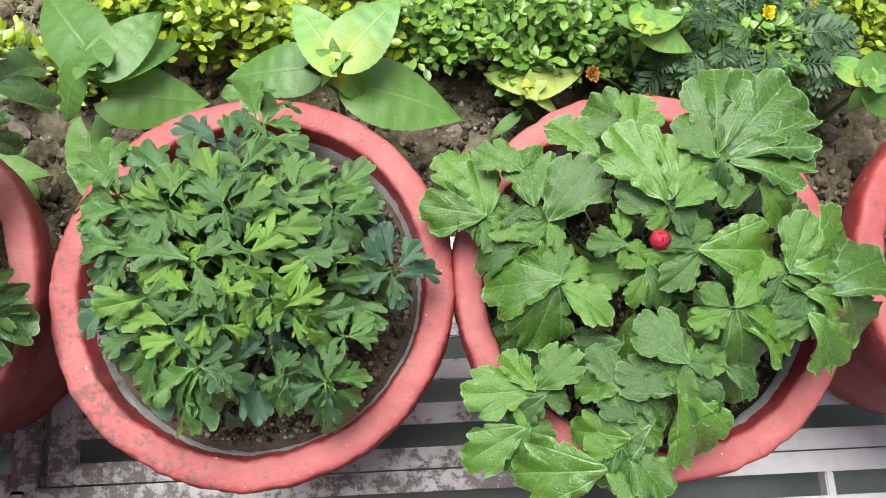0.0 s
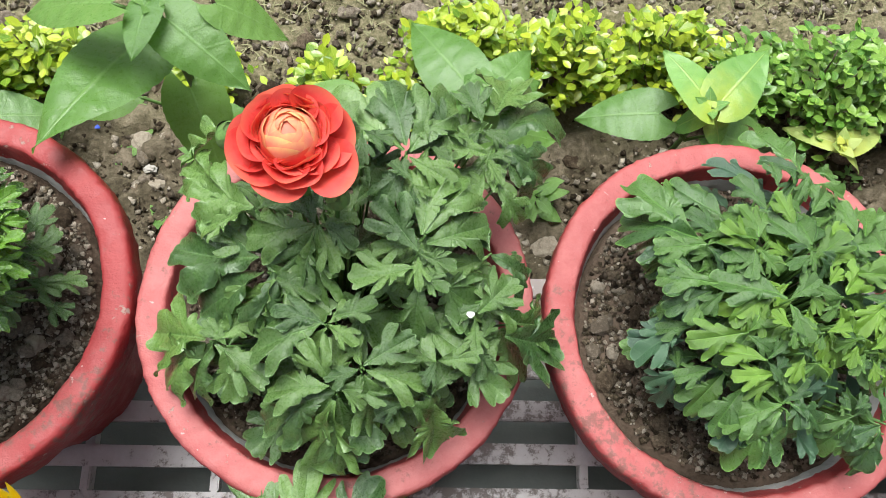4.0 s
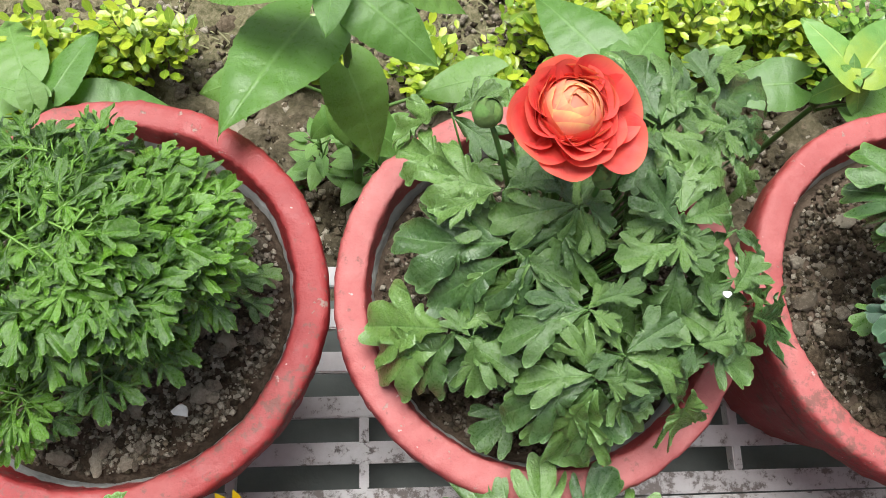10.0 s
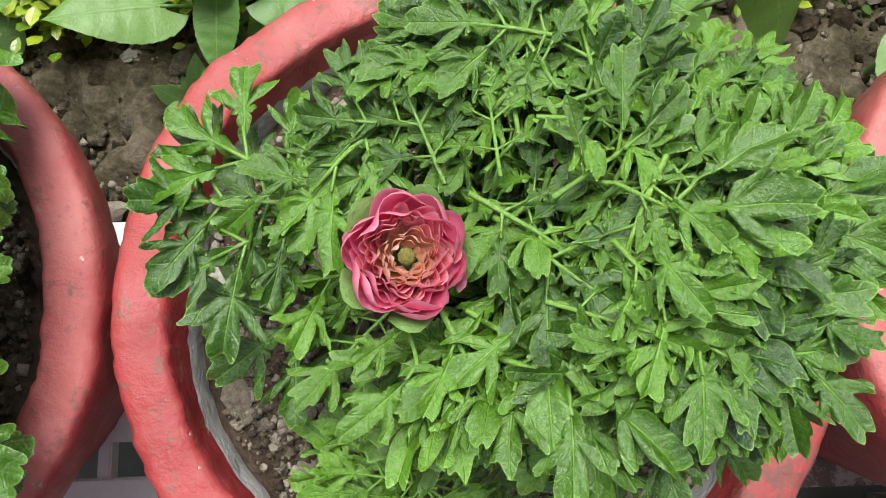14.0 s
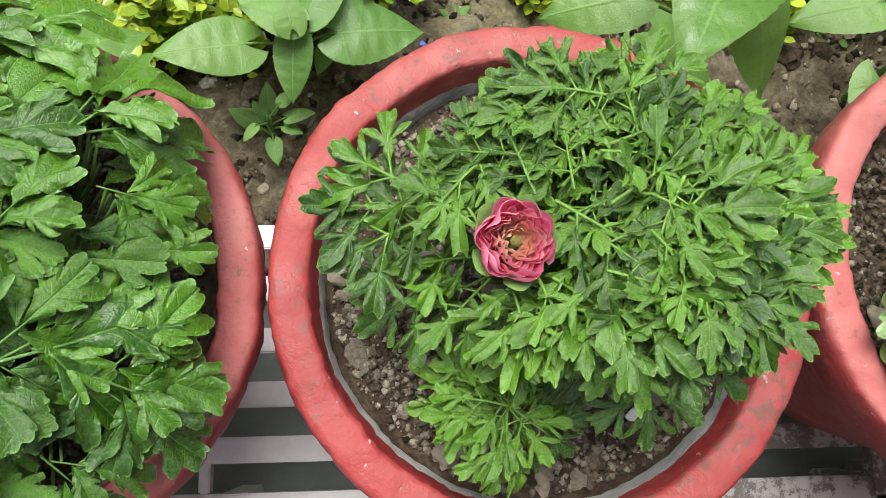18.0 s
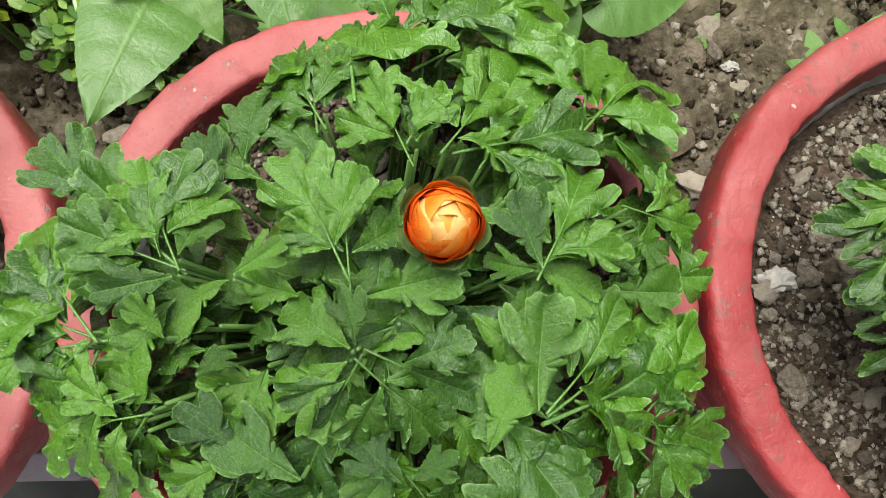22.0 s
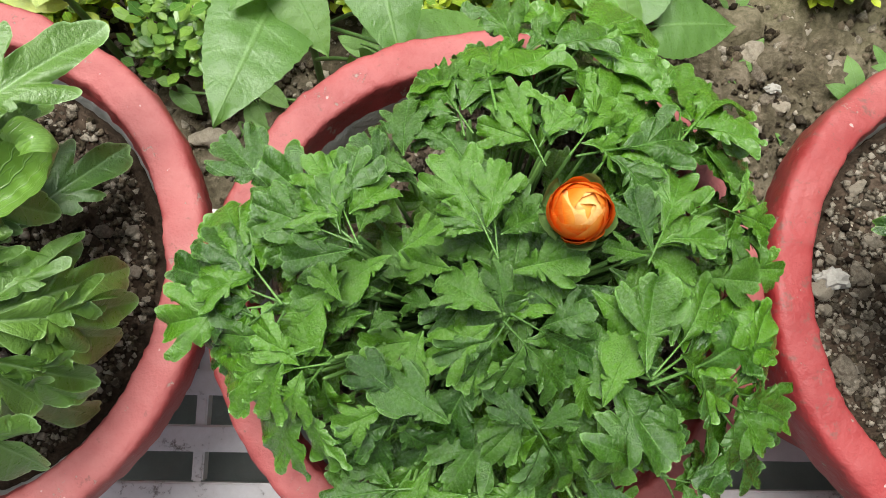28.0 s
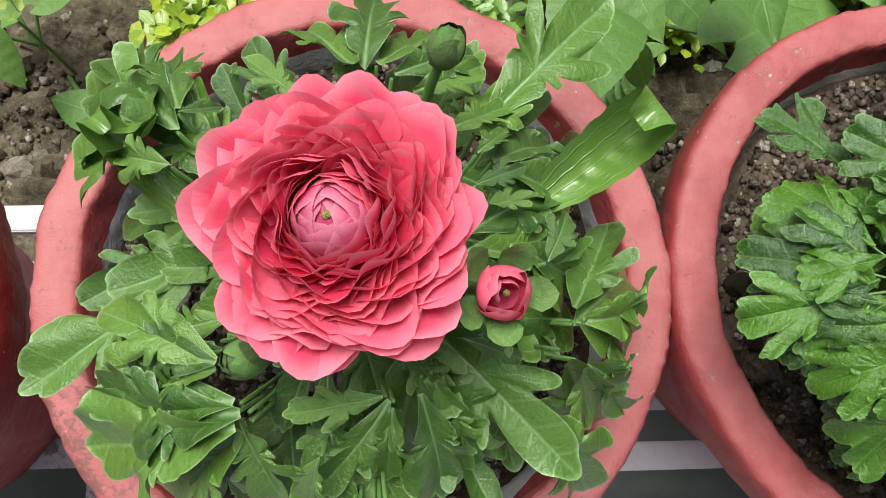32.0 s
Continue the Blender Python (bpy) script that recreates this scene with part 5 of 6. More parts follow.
def bloom(e, at, axis, rings, seed, name="flower_head", label="", loose=7, wave=0.0016, corner=0.45):
    """rings: (count, rb, rl, zb, zl, span in degrees, curl, bulge, material)."""
    rng = random.Random(seed)
    z = Vector(axis).normalized()
    x = z.orthogonal().normalized()
    m = Matrix((x, z.cross(x), z)).transposed().to_4x4()
    head = new(name)
    head.empty_display_size = 0.01
    head.parent = e
    head.matrix_basis = Matrix.Translation(at) @ m
    if label:
        head["label"] = label
    turn = 0.0
    for count, rb, rl, zb, zl, span, curl, bulge, mat in rings:
        kinds = [ring_petal(rng, rb, rl, zb, zl, radians(span), curl, mat, bulge=bulge, wave=wave * (0.4 + rl / 0.03), round_=corner) for _ in range(4 if count > 3 else 2)]
        turn += rng.uniform(20, 70)
        for k in range(count):
            tilt = Matrix.Rotation(radians(rng.uniform(-loose, loose)), 4, "X") @ Matrix.Rotation(radians(rng.uniform(-loose, loose)), 4, "Y")
            sc = rng.uniform(0.93, 1.05)
            child("petal", rng.choice(kinds), head, Matrix.Rotation(radians(turn + 360 * k / count + rng.uniform(-9, 9)), 4, "Z") @ tilt @ Matrix.Scale(sc, 4))
    return head, m


def ball(name, parent, m, r, mat, squash=1.0, label="", rough=0.06, seed=1):
    b = bmesh.new()
    bmesh.ops.create_icosphere(b, subdivisions=3, radius=r)
    for v in b.verts:
        v.co *= 1 + rough * noise.noise(v.co * (2.0 / r) + Vector((seed, 0, 0)))
        v.co.z *= squash
    me = bpy.data.meshes.new(name)
    b.to_mesh(me), b.free()
    me.polygons.foreach_set("use_smooth", [True] * len(me.polygons))
    me.materials.append(mat)
    return child(name, me, parent, m, label)


SEPAL = plain_material("hairy_green_sepal", (0.08, 0.19, 0.035), (0.20, 0.34, 0.09), 300, 0.7, 0.8, 0.001)
OLIVE = plain_material("olive_flower_core", (0.16, 0.15, 0.03), (0.46, 0.42, 0.10), 500, 0.6, 1.0, 0.002)
BUD_GREEN = plain_material("hairy_green_bud", (0.05, 0.11, 0.025), (0.15, 0.24, 0.065), 350, 0.7, 0.9, 0.001)
PINK_OUT = petal_material("coral_pink_petal", (0.76, 0.03, 0.10), (0.84, 0.070, 0.155), (0.92, 0.33, 0.40), 0.35, (0.89, 0.18, 0.265, 1))
PINK_MID = petal_material("deep_pink_petal", (0.74, 0.03, 0.11), (0.84, 0.062, 0.155), (0.91, 0.30, 0.36), 0.4)
PINK_IN = petal_material("mauve_pink_petal", (0.58, 0.06, 0.15), (0.70, 0.11, 0.22), (0.85, 0.34, 0.43), 0.35)
CRIMSON = petal_material("crimson_petal", (0.40, 0.010, 0.030), (0.52, 0.020, 0.050), (0.68, 0.10, 0.14))
ORANGE_OUT = petal_material("orange_red_petal", (0.76, 0.10, 0.03), (0.76, 0.055, 0.052), (0.88, 0.22, 0.12), 0.34, (0.84, 0.155, 0.135, 1))
ORANGE_MID = petal_material("salmon_petal", (0.82, 0.18, 0.06), (0.80, 0.10, 0.075), (0.92, 0.46, 0.18), 0.3, (0.80, 0.07, 0.07, 1))
CREAM = petal_material("cream_yellow_petal", (0.86, 0.24, 0.12), (0.88, 0.32, 0.19), (0.95, 0.78, 0.30), 0.3, (0.86, 0.26, 0.19, 1))
ROSE_OUT = petal_material("bright_pink_petal", (0.88, 0.16, 0.30), (0.90, 0.22, 0.40), (0.95, 0.50, 0.60), 0.4)
ROSE_MID = petal_material("rose_pink_petal", (0.88, 0.24, 0.32), (0.91, 0.30, 0.40), (0.95, 0.62, 0.62), 0.4)
ROSE_IN = petal_material("peach_pink_petal", (0.86, 0.50, 0.26), (0.90, 0.48, 0.38), (0.95, 0.72, 0.58), 0.4)
TANGERINE = petal_material("tangerine_petal", (0.88, 0.20, 0.01), (0.90, 0.155, 0.006), (0.92, 0.30, 0.04))
APRICOT = petal_material("apricot_petal", (0.90, 0.24, 0.01), (0.91, 0.25, 0.015), (0.93, 0.46, 0.09))
APRICOT_IN = petal_material("yellow_apricot_petal", (0.92, 0.42, 0.06), (0.93, 0.52, 0.14), (0.95, 0.72, 0.30))
LEMON = petal_material("lemon_yellow_petal", (0.75, 0.48, 0.0), (0.88, 0.62, 0.004), (0.90, 0.70, 0.03))


def sepals(head, r, z, count, spread, seed, L=None):
    rng = random.Random(seed)
    for k in range(count):
        m = ring_petal(rng, r * 0.5, r * spread, z - r * 0.7, z + (L or r * 0.6), radians(34), 0.25, SEPAL, 9, 6, r * 0.35, 0.55, 0.0006, 0.15)
        m.name = "sepal"
        child("sepal", m, head, Matrix.Rotation(radians(360 * k / count + rng.uniform(-12, 12)), 4, "Z"))


def local(pot, x, y, h):
    return Vector((x - POTS[pot][0], y - POTS[pot][1], h + SOIL_DROP))


def on_stem(e, foot, top, r0=0.0032, r1=0.0026):
    stalk(e, foot, top, r0, r1, STEM, 0.0, "flower_stem", 8)


# large pink flower
c = local(5, -0.658, -0.017, 0.186)
R6 = []
for i in range(17):
    k = i / 16
    R6.append((6 + i // 5, 0.007 + 0.005 * k, 0.0148 + 0.0268 * k, -0.010 - 0.010 * k, 0.0068 - 0.0168 * k ** 1.3, 46 - 12 * k, -0.07 + 0.11 * k, 0.003 + 0.001 * k, PINK_MID if i < 6 else PINK_OUT))
head, m = bloom(plant_6, c, (-0.13, -0.10, 1), R6, 61, "flower_head", "fully open coral-pink double flower", 6, 0.0026, 0.44)
heart_of(head, [(3, 0.0094, 10, 60, PINK_IN), (3, 0.0100, 17, 58, PINK_IN), (3, 0.0106, 24, 58, PINK_IN), (4, 0.0112, 31, 50, PINK_IN), (4, 0.0118, 38, 50, PINK_IN), (4, 0.0124, 45, 50, PINK_MID), (5, 0.0130, 52, 44, PINK_MID), (5, 0.0137, 59, 44, PINK_MID), (5, 0.0145, 66, 44, PINK_MID)], 64, -0.0010, 0.85)
ball("flower_core", head, Matrix.Translation((0, 0, 0.0064)), 0.0015, OLIVE, 0.8, "olive-green core")
on_stem(plant_6, (0.005, 0.0, 0.0), c + Vector((0, 0.003, -0.018)))
sepals(head, 0.020, -0.022, 5, 1.3, 5, 0.004)
c = local(5, -0.608, -0.036, 0.168)
head, m = bloom(plant_6, c, (0.12, -0.22, 1), [(3, 0.001, 0.0052, -0.010, 0.0075, 70, -0.22, 0.002, PINK_IN), (4, 0.002, 0.0075, -0.010, 0.0075, 60, -0.25, 0.004, PINK_OUT), (4, 0.003, 0.0085, -0.011, 0.0060, 58, -0.2, 0.005, PINK_OUT)], 62, "flower_bud", "half-closed dusky pink bud")
sepals(head, 0.0115, -0.004, 5, 1.5, 6, 0.008)
ball("flower_core", head, Matrix.Translation((0, 0, 0.005)), 0.0014, OLIVE, 1.0)
head.scale = (0.78, 0.78, 0.85)
on_stem(plant_6, (0.012, -0.008, 0.0), c + Vector((0, 0.002, -0.010)), 0.0026, 0.0022)
for x, y, h, r, ax in ((-0.622, 0.052, 0.150, 0.0066, (0.2, 0.3, 1)), (-0.688, -0.052, 0.145, 0.0070, (-0.5, -0.3, 1))):
    c = local(5, x, y, h)
    hd, m = bloom(plant_6, c, ax, [], 63, "flower_bud", "closed hairy green bud")
    heart_of(hd, [(2, r * 0.9, 10, 80, BUD_GREEN), (3, r * 0.95, 22, 62, SEPAL), (3, r, 40, 60, BUD_GREEN)], 7, 0.0, 1.5)
    on_stem(plant_6, (c.x * 0.2, c.y * 0.2, 0), c, 0.0022, 0.0018)

# orange-red flower with a cream heart
c = local(2, 0.3195, 0.0555, 0.205)
R3 = [(5, 0.009, 0.0212, -0.012, 0.0070, 46, -0.05, 0.003, ORANGE_MID), (5, 0.009, 0.0232, -0.012, 0.0058, 44, -0.03, 0.003, ORANGE_OUT)]
head, m = bloom(plant_3, c, (0.04, -0.06, 1), R3, 31, "flower_head", "open orange-red flower with a cream-yellow heart", 4, 0.0012)
rng, ring = random.Random(34), 0
slide = m.to_3x3().inverted() @ Vector((0.0002, -0.0008, 0))
for count, rl, zl, span, cup, first in ((5, 0.0250, 0.0040, 50, 0.0060, 20), (5, 0.0300, -0.0005, 50, 0.0055, 56), (5, 0.0345, -0.0050, 48, 0.0050, 8), (5, 0.0385, -0.0090, 46, 0.0045, 44)):
    for k in range(count):
        turn = first + 360 / count * k + rng.uniform(-10, 10)
        tilt = Matrix.Rotation(radians(rng.uniform(-7, 11)), 4, "X") @ Matrix.Rotation(radians(rng.uniform(-10, 10)), 4, "Y")
        ring += 1 if k == 0 else 0
        child("petal", shell_petal(rng, 0.006, rl * rng.uniform(0.84, 1.10), -0.015, zl, radians(span * rng.uniform(0.75, 1.05)), cup * rng.uniform(1.2, 2.4), ORANGE_OUT), head, Matrix.Translation(slide * ring) @ Matrix.Rotation(radians(turn), 4, "Z") @ tilt)
head.scale = (1.12, 1.12, 1.12)
heart_of(head, [(3, 0.0136, 6, 70, CREAM), (3, 0.0142, 12, 64, CREAM), (3, 0.0147, 19, 66, CREAM), (3, 0.0152, 26, 64, CREAM), (3, 0.0157, 33, 62, CREAM), (3, 0.0162, 40, 60, CREAM), (4, 0.0168, 47, 54, CREAM), (4, 0.0175, 54, 54, ORANGE_MID), (4, 0.0183, 61, 52, ORANGE_MID), (5, 0.0191, 68, 46, ORANGE_MID)], 36, -0.0045, 0.92)
on_stem(plant_3, (-0.003, 0.01, 0.0), c + Vector((0, 0.004, -0.013)))
sepals(head, 0.013, -0.015, 5, 1.4, 8, 0.003)
for x, y, h, r in ((0.275, 0.071, 0.168, 0.0105), (0.347, 0.032, 0.160, 0.0085)):
    c = local(2, x, y, h)
    hd, m = bloom(plant_3, c, (-0.1, 0.1, 1), [], 33, "flower_bud", "closed hairy green bud")
    heart_of(hd, [(2, r * 0.86, 10, 80, BUD_GREEN), (3, r * 0.9, 22, 62, SEPAL), (3, r * 0.95, 40, 60, BUD_GREEN)], 9)
    on_stem(plant_3, (c.x * 0.2, c.y * 0.2, 0), c, 0.0024, 0.0019)

# half-open pink flower among the fine leaves
c = local(3, -0.042, -0.010, 0.132)
R4 = []
for i in range(9):
    k = i / 8
    R4.append((6 + i // 3, 0.003 + 0.005 * k, 0.0046 + 0.0086 * k, -0.004 - 0.004 * k, 0.0028 + 0.0036 * math.sin(2.2 * k), 34 - 4 * k, -0.08 + 0.06 * k, 0.001, ROSE_IN if i < 5 else ROSE_MID))
R4 += [(6, 0.007, 0.0142, -0.010, 0.0076, 46, -0.04, 0.003, ROSE_OUT), (6, 0.007, 0.0154, -0.010, 0.0070, 48, -0.02, 0.004, ROSE_OUT), (4, 0.007, 0.0166, -0.011, 0.0050, 48, 0.02, 0.004, ROSE_OUT)]
head, m = bloom(plant_4, c, (0.05, -0.10, 1), R4, 41, "flower_head", "half-open bright pink flower with a peach heart", 8, 0.0030)
ball("flower_core", head, Matrix.Translation((0, 0, 0.0012)), 0.0026, OLIVE, 0.8, "olive-green core")
sepals(head, 0.0125, -0.004, 5, 1.45, 10, 0.004)
on_stem(plant_4, (-0.01, 0.0, 0.0), c + Vector((0, 0, -0.010)), 0.0028, 0.0024)

# orange bud
c = local(4, -0.314, 0.0105, 0.142)
head, m = bloom(plant_5, c, (0.0, -0.16, 1), [], 51, "flower_bud", "plump half-open orange bud")
heart_of(head, [(3, 0.0120, 12, 70, APRICOT_IN), (3, 0.0126, 20, 66, APRICOT_IN), (3, 0.0131, 29, 62, APRICOT), (3, 0.0135, 35, 60, APRICOT), (4, 0.0138, 40, 56, TANGERINE), (4, 0.0143, 52, 54, TANGERINE), (5, 0.0148, 64, 48, TANGERINE), (4, 0.0153, 74, 44, TANGERINE)], 52, 0.0, 1.25)
head.scale = (0.86, 0.86, 0.90)
sepals(head, 0.0150, -0.006, 5, 1.06, 11, 0.005)
on_stem(plant_5, (0.006, 0.004, 0.0), c + Vector((0, 0.002, -0.011)), 0.003, 0.0026)

# crumpled red bud
c = local(0, 0.987, -0.011, 0.102)
head, m = bloom(plant_1, c, (0.0, -0.2, 1), [], 12, "flower_bud", "small crumpled crimson bud")
heart_of(head, [(2, 0.0088, 8, 80, CRIMSON), (3, 0.0092, 20, 66, CRIMSON), (4, 0.0096, 32, 56, CRIMSON), (5, 0.0100, 44, 50, CRIMSON), (5, 0.0104, 58, 48, CRIMSON)], 13)
head.scale = (0.72, 0.72, 0.72)
on_stem(plant_1, (-0.004, 0.0, 0.0), c + Vector((0, 0, -0.006)), 0.0026, 0.0022)


# ---- the bed behind the pots ----
SEED_GREEN = leaf_material("seedling_leaf_green", (0.105, 0.240, 0.046), (0.200, 0.370, 0.082), (0.24, 0.42, 0.13), 0.36, 5, 0.34, 0.35, 0.10, False, None, 0.30, fan=False)
SEED_YELLOW = leaf_material("seedling_leaf_yellow_hearted", (0.110, 0.270, 0.050), (0.22, 0.42, 0.10), (0.42, 0.55, 0.14), 0.40, 5, 0.2, 0.5, 0.08, False, (0.52, 0.60, 0.05, 1), 0.15, fan=False)
SEED_PALE = leaf_material("seedling_leaf_pale_yellow", (0.30, 0.44, 0.09), (0.50, 0.60, 0.17), (0.55, 0.62, 0.22), 0.45, 5, 0.25, 0.5, 0.08, False, (0.66, 0.64, 0.06, 1), 0.15, fan=False)


def heart_set(mat, seed):
    rng = random.Random(seed)
    made = []
    for _ in range(4):
        v, f, u = heart(rng, rng.uniform(0.40, 0.47), rng.uniform(0.12, 0.28), rng.uniform(0.05, 0.20))
        made.append(mesh_of("leaf", v, f, mat, u))
    return made


HEART, HEART_Y, HEART_P = heart_set(SEED_GREEN, 71), heart_set(SEED_YELLOW, 72), heart_set(SEED_PALE, 73)


def seedling(rows, label, yellow=(), stem=0.0045, seed=1, pale=False, crown=0.016, slim=1.0):
    """A young sunflower-like plant whose blades are given by base and tip."""
    rng = random.Random(seed)
    cx = sum(r[0] for r in rows[:6]) / len(rows[:6])
    cy = sum(r[1] for r in rows[:6]) / len(rows[:6])
    top = max(r[2] for r in rows)
    e = thing("seedling", label, "plant", (cx, cy, 0), "young plants in the bed")
    stalk(e, (rng.uniform(-0.01, 0.01), 0.01, -0.01), (0, 0, top - 0.005), stem, stem * 0.6, STEM, 0.02, "stem", 8)
    for i, (bx, by, bz, tx, ty, tz) in enumerate(rows):
        b, t = Vector((bx - cx, by - cy, bz)), Vector((tx - cx, ty - cy, tz))
        d = t - b
        child("leaf", rng.choice((HEART_P if pale else HEART_Y) if i in yellow else HEART), e, lean(b + d * 0.02, t + Vector((0, 0, d.length * 0.16)), rng.uniform(-14, 14)) @ Matrix.Diagonal((slim, 1, 1, 1)))
        if Vector((b.x, b.y)).length > 0.012:
            stalk(e, (0, 0, max(0.02, bz - 0.03 - 0.2 * Vector((b.x, b.y)).length)), b + d * 0.03, 0.0022, 0.0016, STEM, 0.0, "leaf_stalk", 5)
    for k in range(4):
        a = 1.571 * k + rng.uniform(-0.3, 0.3)
        b = Vector((0, 0, top - 0.004))
        child("leaf", rng.choice(HEART_P if pale else HEART_Y if yellow else HEART), e, lean(b, b + Vector((math.cos(a), math.sin(a), 0.9)) * crown * rng.uniform(0.7, 1.2), rng.uniform(-14, 14)))
    return e


seedling(SEEDLING_A, "young leafy plant with yellow-hearted new leaves in the soil bed", (1, 2, 4, 5), seed=1)
seedling(SEEDLING_B, "young broad-leaved green plant in the soil bed", (), seed=2)
seedling(SEEDLING_C, "small pale yellow-green plant low in the soil bed", (0, 1, 2, 3, 4), 0.003, 3, True, 0.020, 0.62)
seedling(SEEDLING_D, "small yellow-green plant beside the low shrubs", (0, 1, 2, 3, 4), 0.003, 4, False, 0.020, 0.75)
seedling(SEEDLING_TALL, "tall young plant with large drooping heart-shaped leaves", (), 0.006, 5, slim=0.92)
seedling(SEEDLING_E, "young broad-leaved green plant behind the pots", (), 0.0045, 6, False, 0.010)
seedling(SEEDLING_F, "leafy green plant with long drooping leaves behind the pots", (), 0.0045, 7, False, 0.010)
seedling(SEEDLING_H[:6], "pale yellow-green young plant behind the large pink flower", (0, 1, 2, 3, 4, 5), 0.0045, 9, True, 0.03, 0.8)
seedling(SEEDLING_H[6:], "small scattered green plant at the end of the bed", (1,), 0.002, 10, False, 0.012)
seedling(SEEDLING_J, "young green plant beside the end pot", (0,), seed=12)


# low shrubs with small glossy leaves
SHRUB_GOLD = leaf_material("golden_shrub_leaf", (0.11, 0.24, 0.016), (0.52, 0.62, 0.04), (0.5, 0.58, 0.10), 0.35, 3, 0.2, 0.35, 0.0, True, fan=False)
SHRUB_GREEN = leaf_material("green_shrub_leaf", (0.06, 0.18, 0.022), (0.30, 0.50, 0.08), (0.3, 0.45, 0.12), 0.35, 3, 0.2, 0.35, 0.0, True, fan=False)
TWIG = plain_material("brown_twig", (0.10, 0.075, 0.05), (0.20, 0.16, 0.11), 80, 0.8)


def shrub(x, y, rx, ry, h, gold, seed, count):
    rng = random.Random(seed)
    e = thing("shrub", "low %s shrub with small glossy leaves" % ("golden yellow-green" if gold else "fresh green"), "shrub", (x, y, 0), "low shrubs along the bed")
    V, F, U = [], [], []
    tips = []
    for k in range(max(14, int(count / 30))):
        a, q = rng.uniform(0, 6.283), math.sqrt(rng.random())
        top = Vector((math.cos(a) * rx * q, math.sin(a) * ry * q, h * (1 - 0.55 * q * q) * rng.uniform(0.75, 1.08)))
        root = Vector((math.cos(a) * rx * 0.3 * q, math.sin(a) * ry * 0.3 * q, -0.012))
        pts = arc(root, top, 0.0, 6)
        stalk_v, stalk_f = tube(pts, [0.0022, 0.002, 0.0017, 0.0014, 0.0011, 0.0008], 5)
        child("twig", mesh_of("twig", stalk_v, stalk_f, TWIG), e)
        tips.append(pts)
    for n in range(count):
        pts = rng.choice(tips)
        s = 0.35 + 0.65 * rng.random() ** 0.6
        i = min(4, int(s * 5))
        p = pts[i].lerp(pts[i + 1], s * 5 - i) + Vector((rng.gauss(0, 0.012), rng.gauss(0, 0.012), rng.gauss(0, 0.010)))
        a = rng.uniform(0, 6.283)
        L = rng.uniform(0.013, 0.024)
        d = Vector((math.cos(a), math.sin(a), rng.uniform(-0.1, 0.9))).normalized()
        side = d.cross(Vector((0, 0, 1))).normalized()
        up = side.cross(d)
        o = len(V)
        for u, v, z in ((0, 0, 0), (-0.24, 0.35, 0.07), (0, 0.38, 0), (0.24, 0.35, 0.07), (-0.27, 0.68, 0.08), (0, 0.7, 0.01), (0.27, 0.68, 0.08), (0, 1, 0.02)):
            V.append(p + d * v * L + side * u * L + up * z * L)
            U.append((0.5 + u * 1.6, v))
        F += [(o, o + 2, o + 1), (o, o + 3, o + 2), (o + 1, o + 2, o + 5, o + 4), (o + 2, o + 3, o + 6, o + 5), (o + 4, o + 5, o + 7), (o + 5, o + 6, o + 7)]
    ob = child("foliage", mesh_of("foliage", V, F, SHRUB_GOLD if gold else SHRUB_GREEN, U), e)
    ob["kind"] = "stuff"
    return e


for k, (x, y, rx, ry, h, gold) in enumerate([
        (0.46, 0.46, 0.08, 0.06, 0.17, 1), (0.60, 0.43, 0.10, 0.06, 0.19, 1), (0.74, 0.45, 0.09, 0.06, 0.17, 1), (0.86, 0.42, 0.06, 0.05, 0.15, 0), (0.98, 0.41, 0.11, 0.08, 0.19, 0), (1.14, 0.42, 0.10, 0.07, 0.18, 0),
        (1.30, 0.39, 0.11, 0.08, 0.16, 0), (0.28, 0.40, 0.045, 0.04, 0.11, 1), (0.37, 0.40, 0.045, 0.03, 0.08, 1), (-0.10, 0.41, 0.065, 0.05, 0.15, 1), (-0.19, 0.40, 0.07, 0.055, 0.16, 1),
        (-0.31, 0.355, 0.09, 0.06, 0.17, 1), (-0.44, 0.38, 0.08, 0.06, 0.16, 1), (-0.81, 0.31, 0.075, 0.06, 0.16, 1), (-0.70, 0.36, 0.07, 0.05, 0.14, 1), (-0.60, 0.31, 0.075, 0.055, 0.14, 0), (0.11, 0.44, 0.05, 0.04, 0.10, 1), (1.5, 0.42, 0.12, 0.08, 0.18, 1)]):
    shrub(x, y, rx, ry, h, gold, 200 + k, int(11500 * math.sqrt(rx * ry) * h / 0.16))

# clods and stones on the bed
rng = random.Random(77)
bed = thing("loose_clods", "loose dry clods lying on the soil bed", "soil", (0, 0.3, 0), kind="stuff")
for k in range(420):
    x, y = rng.uniform(-1.3, 1.6), 0.14 + 0.46 * rng.random() ** 1.2
    s = 0.004 + 0.017 * rng.random() ** 2.0
    child("clod", rng.choice(GREY_CLODS + DARK_CLODS), bed, Matrix.Translation((x, y - 0.3, 0.004 + s * 0.3)) @ Euler((rng.uniform(-0.4, 0.4), 0, rng.uniform(0, 6.3))).to_matrix().to_4x4() @ Matrix.Scale(s, 4))
pts = [(rng.uniform(-1.3, 1.6), 0.13 + 0.5 * rng.random() - 0.3, 0.006) for _ in range(24000)]
crumbs("loose_soil", bed, GRIT_GREY, pts[:11000], 5, 0.0014, 0.0095)
crumbs("loose_soil", bed, GRIT_DARK, pts[11000:], 6, 0.0014, 0.0095)

# front row: leaves and flowers that reach up from below
FRONT = [(0.318, -0.352), (-0.014, -0.340), (1.005, -0.362)]


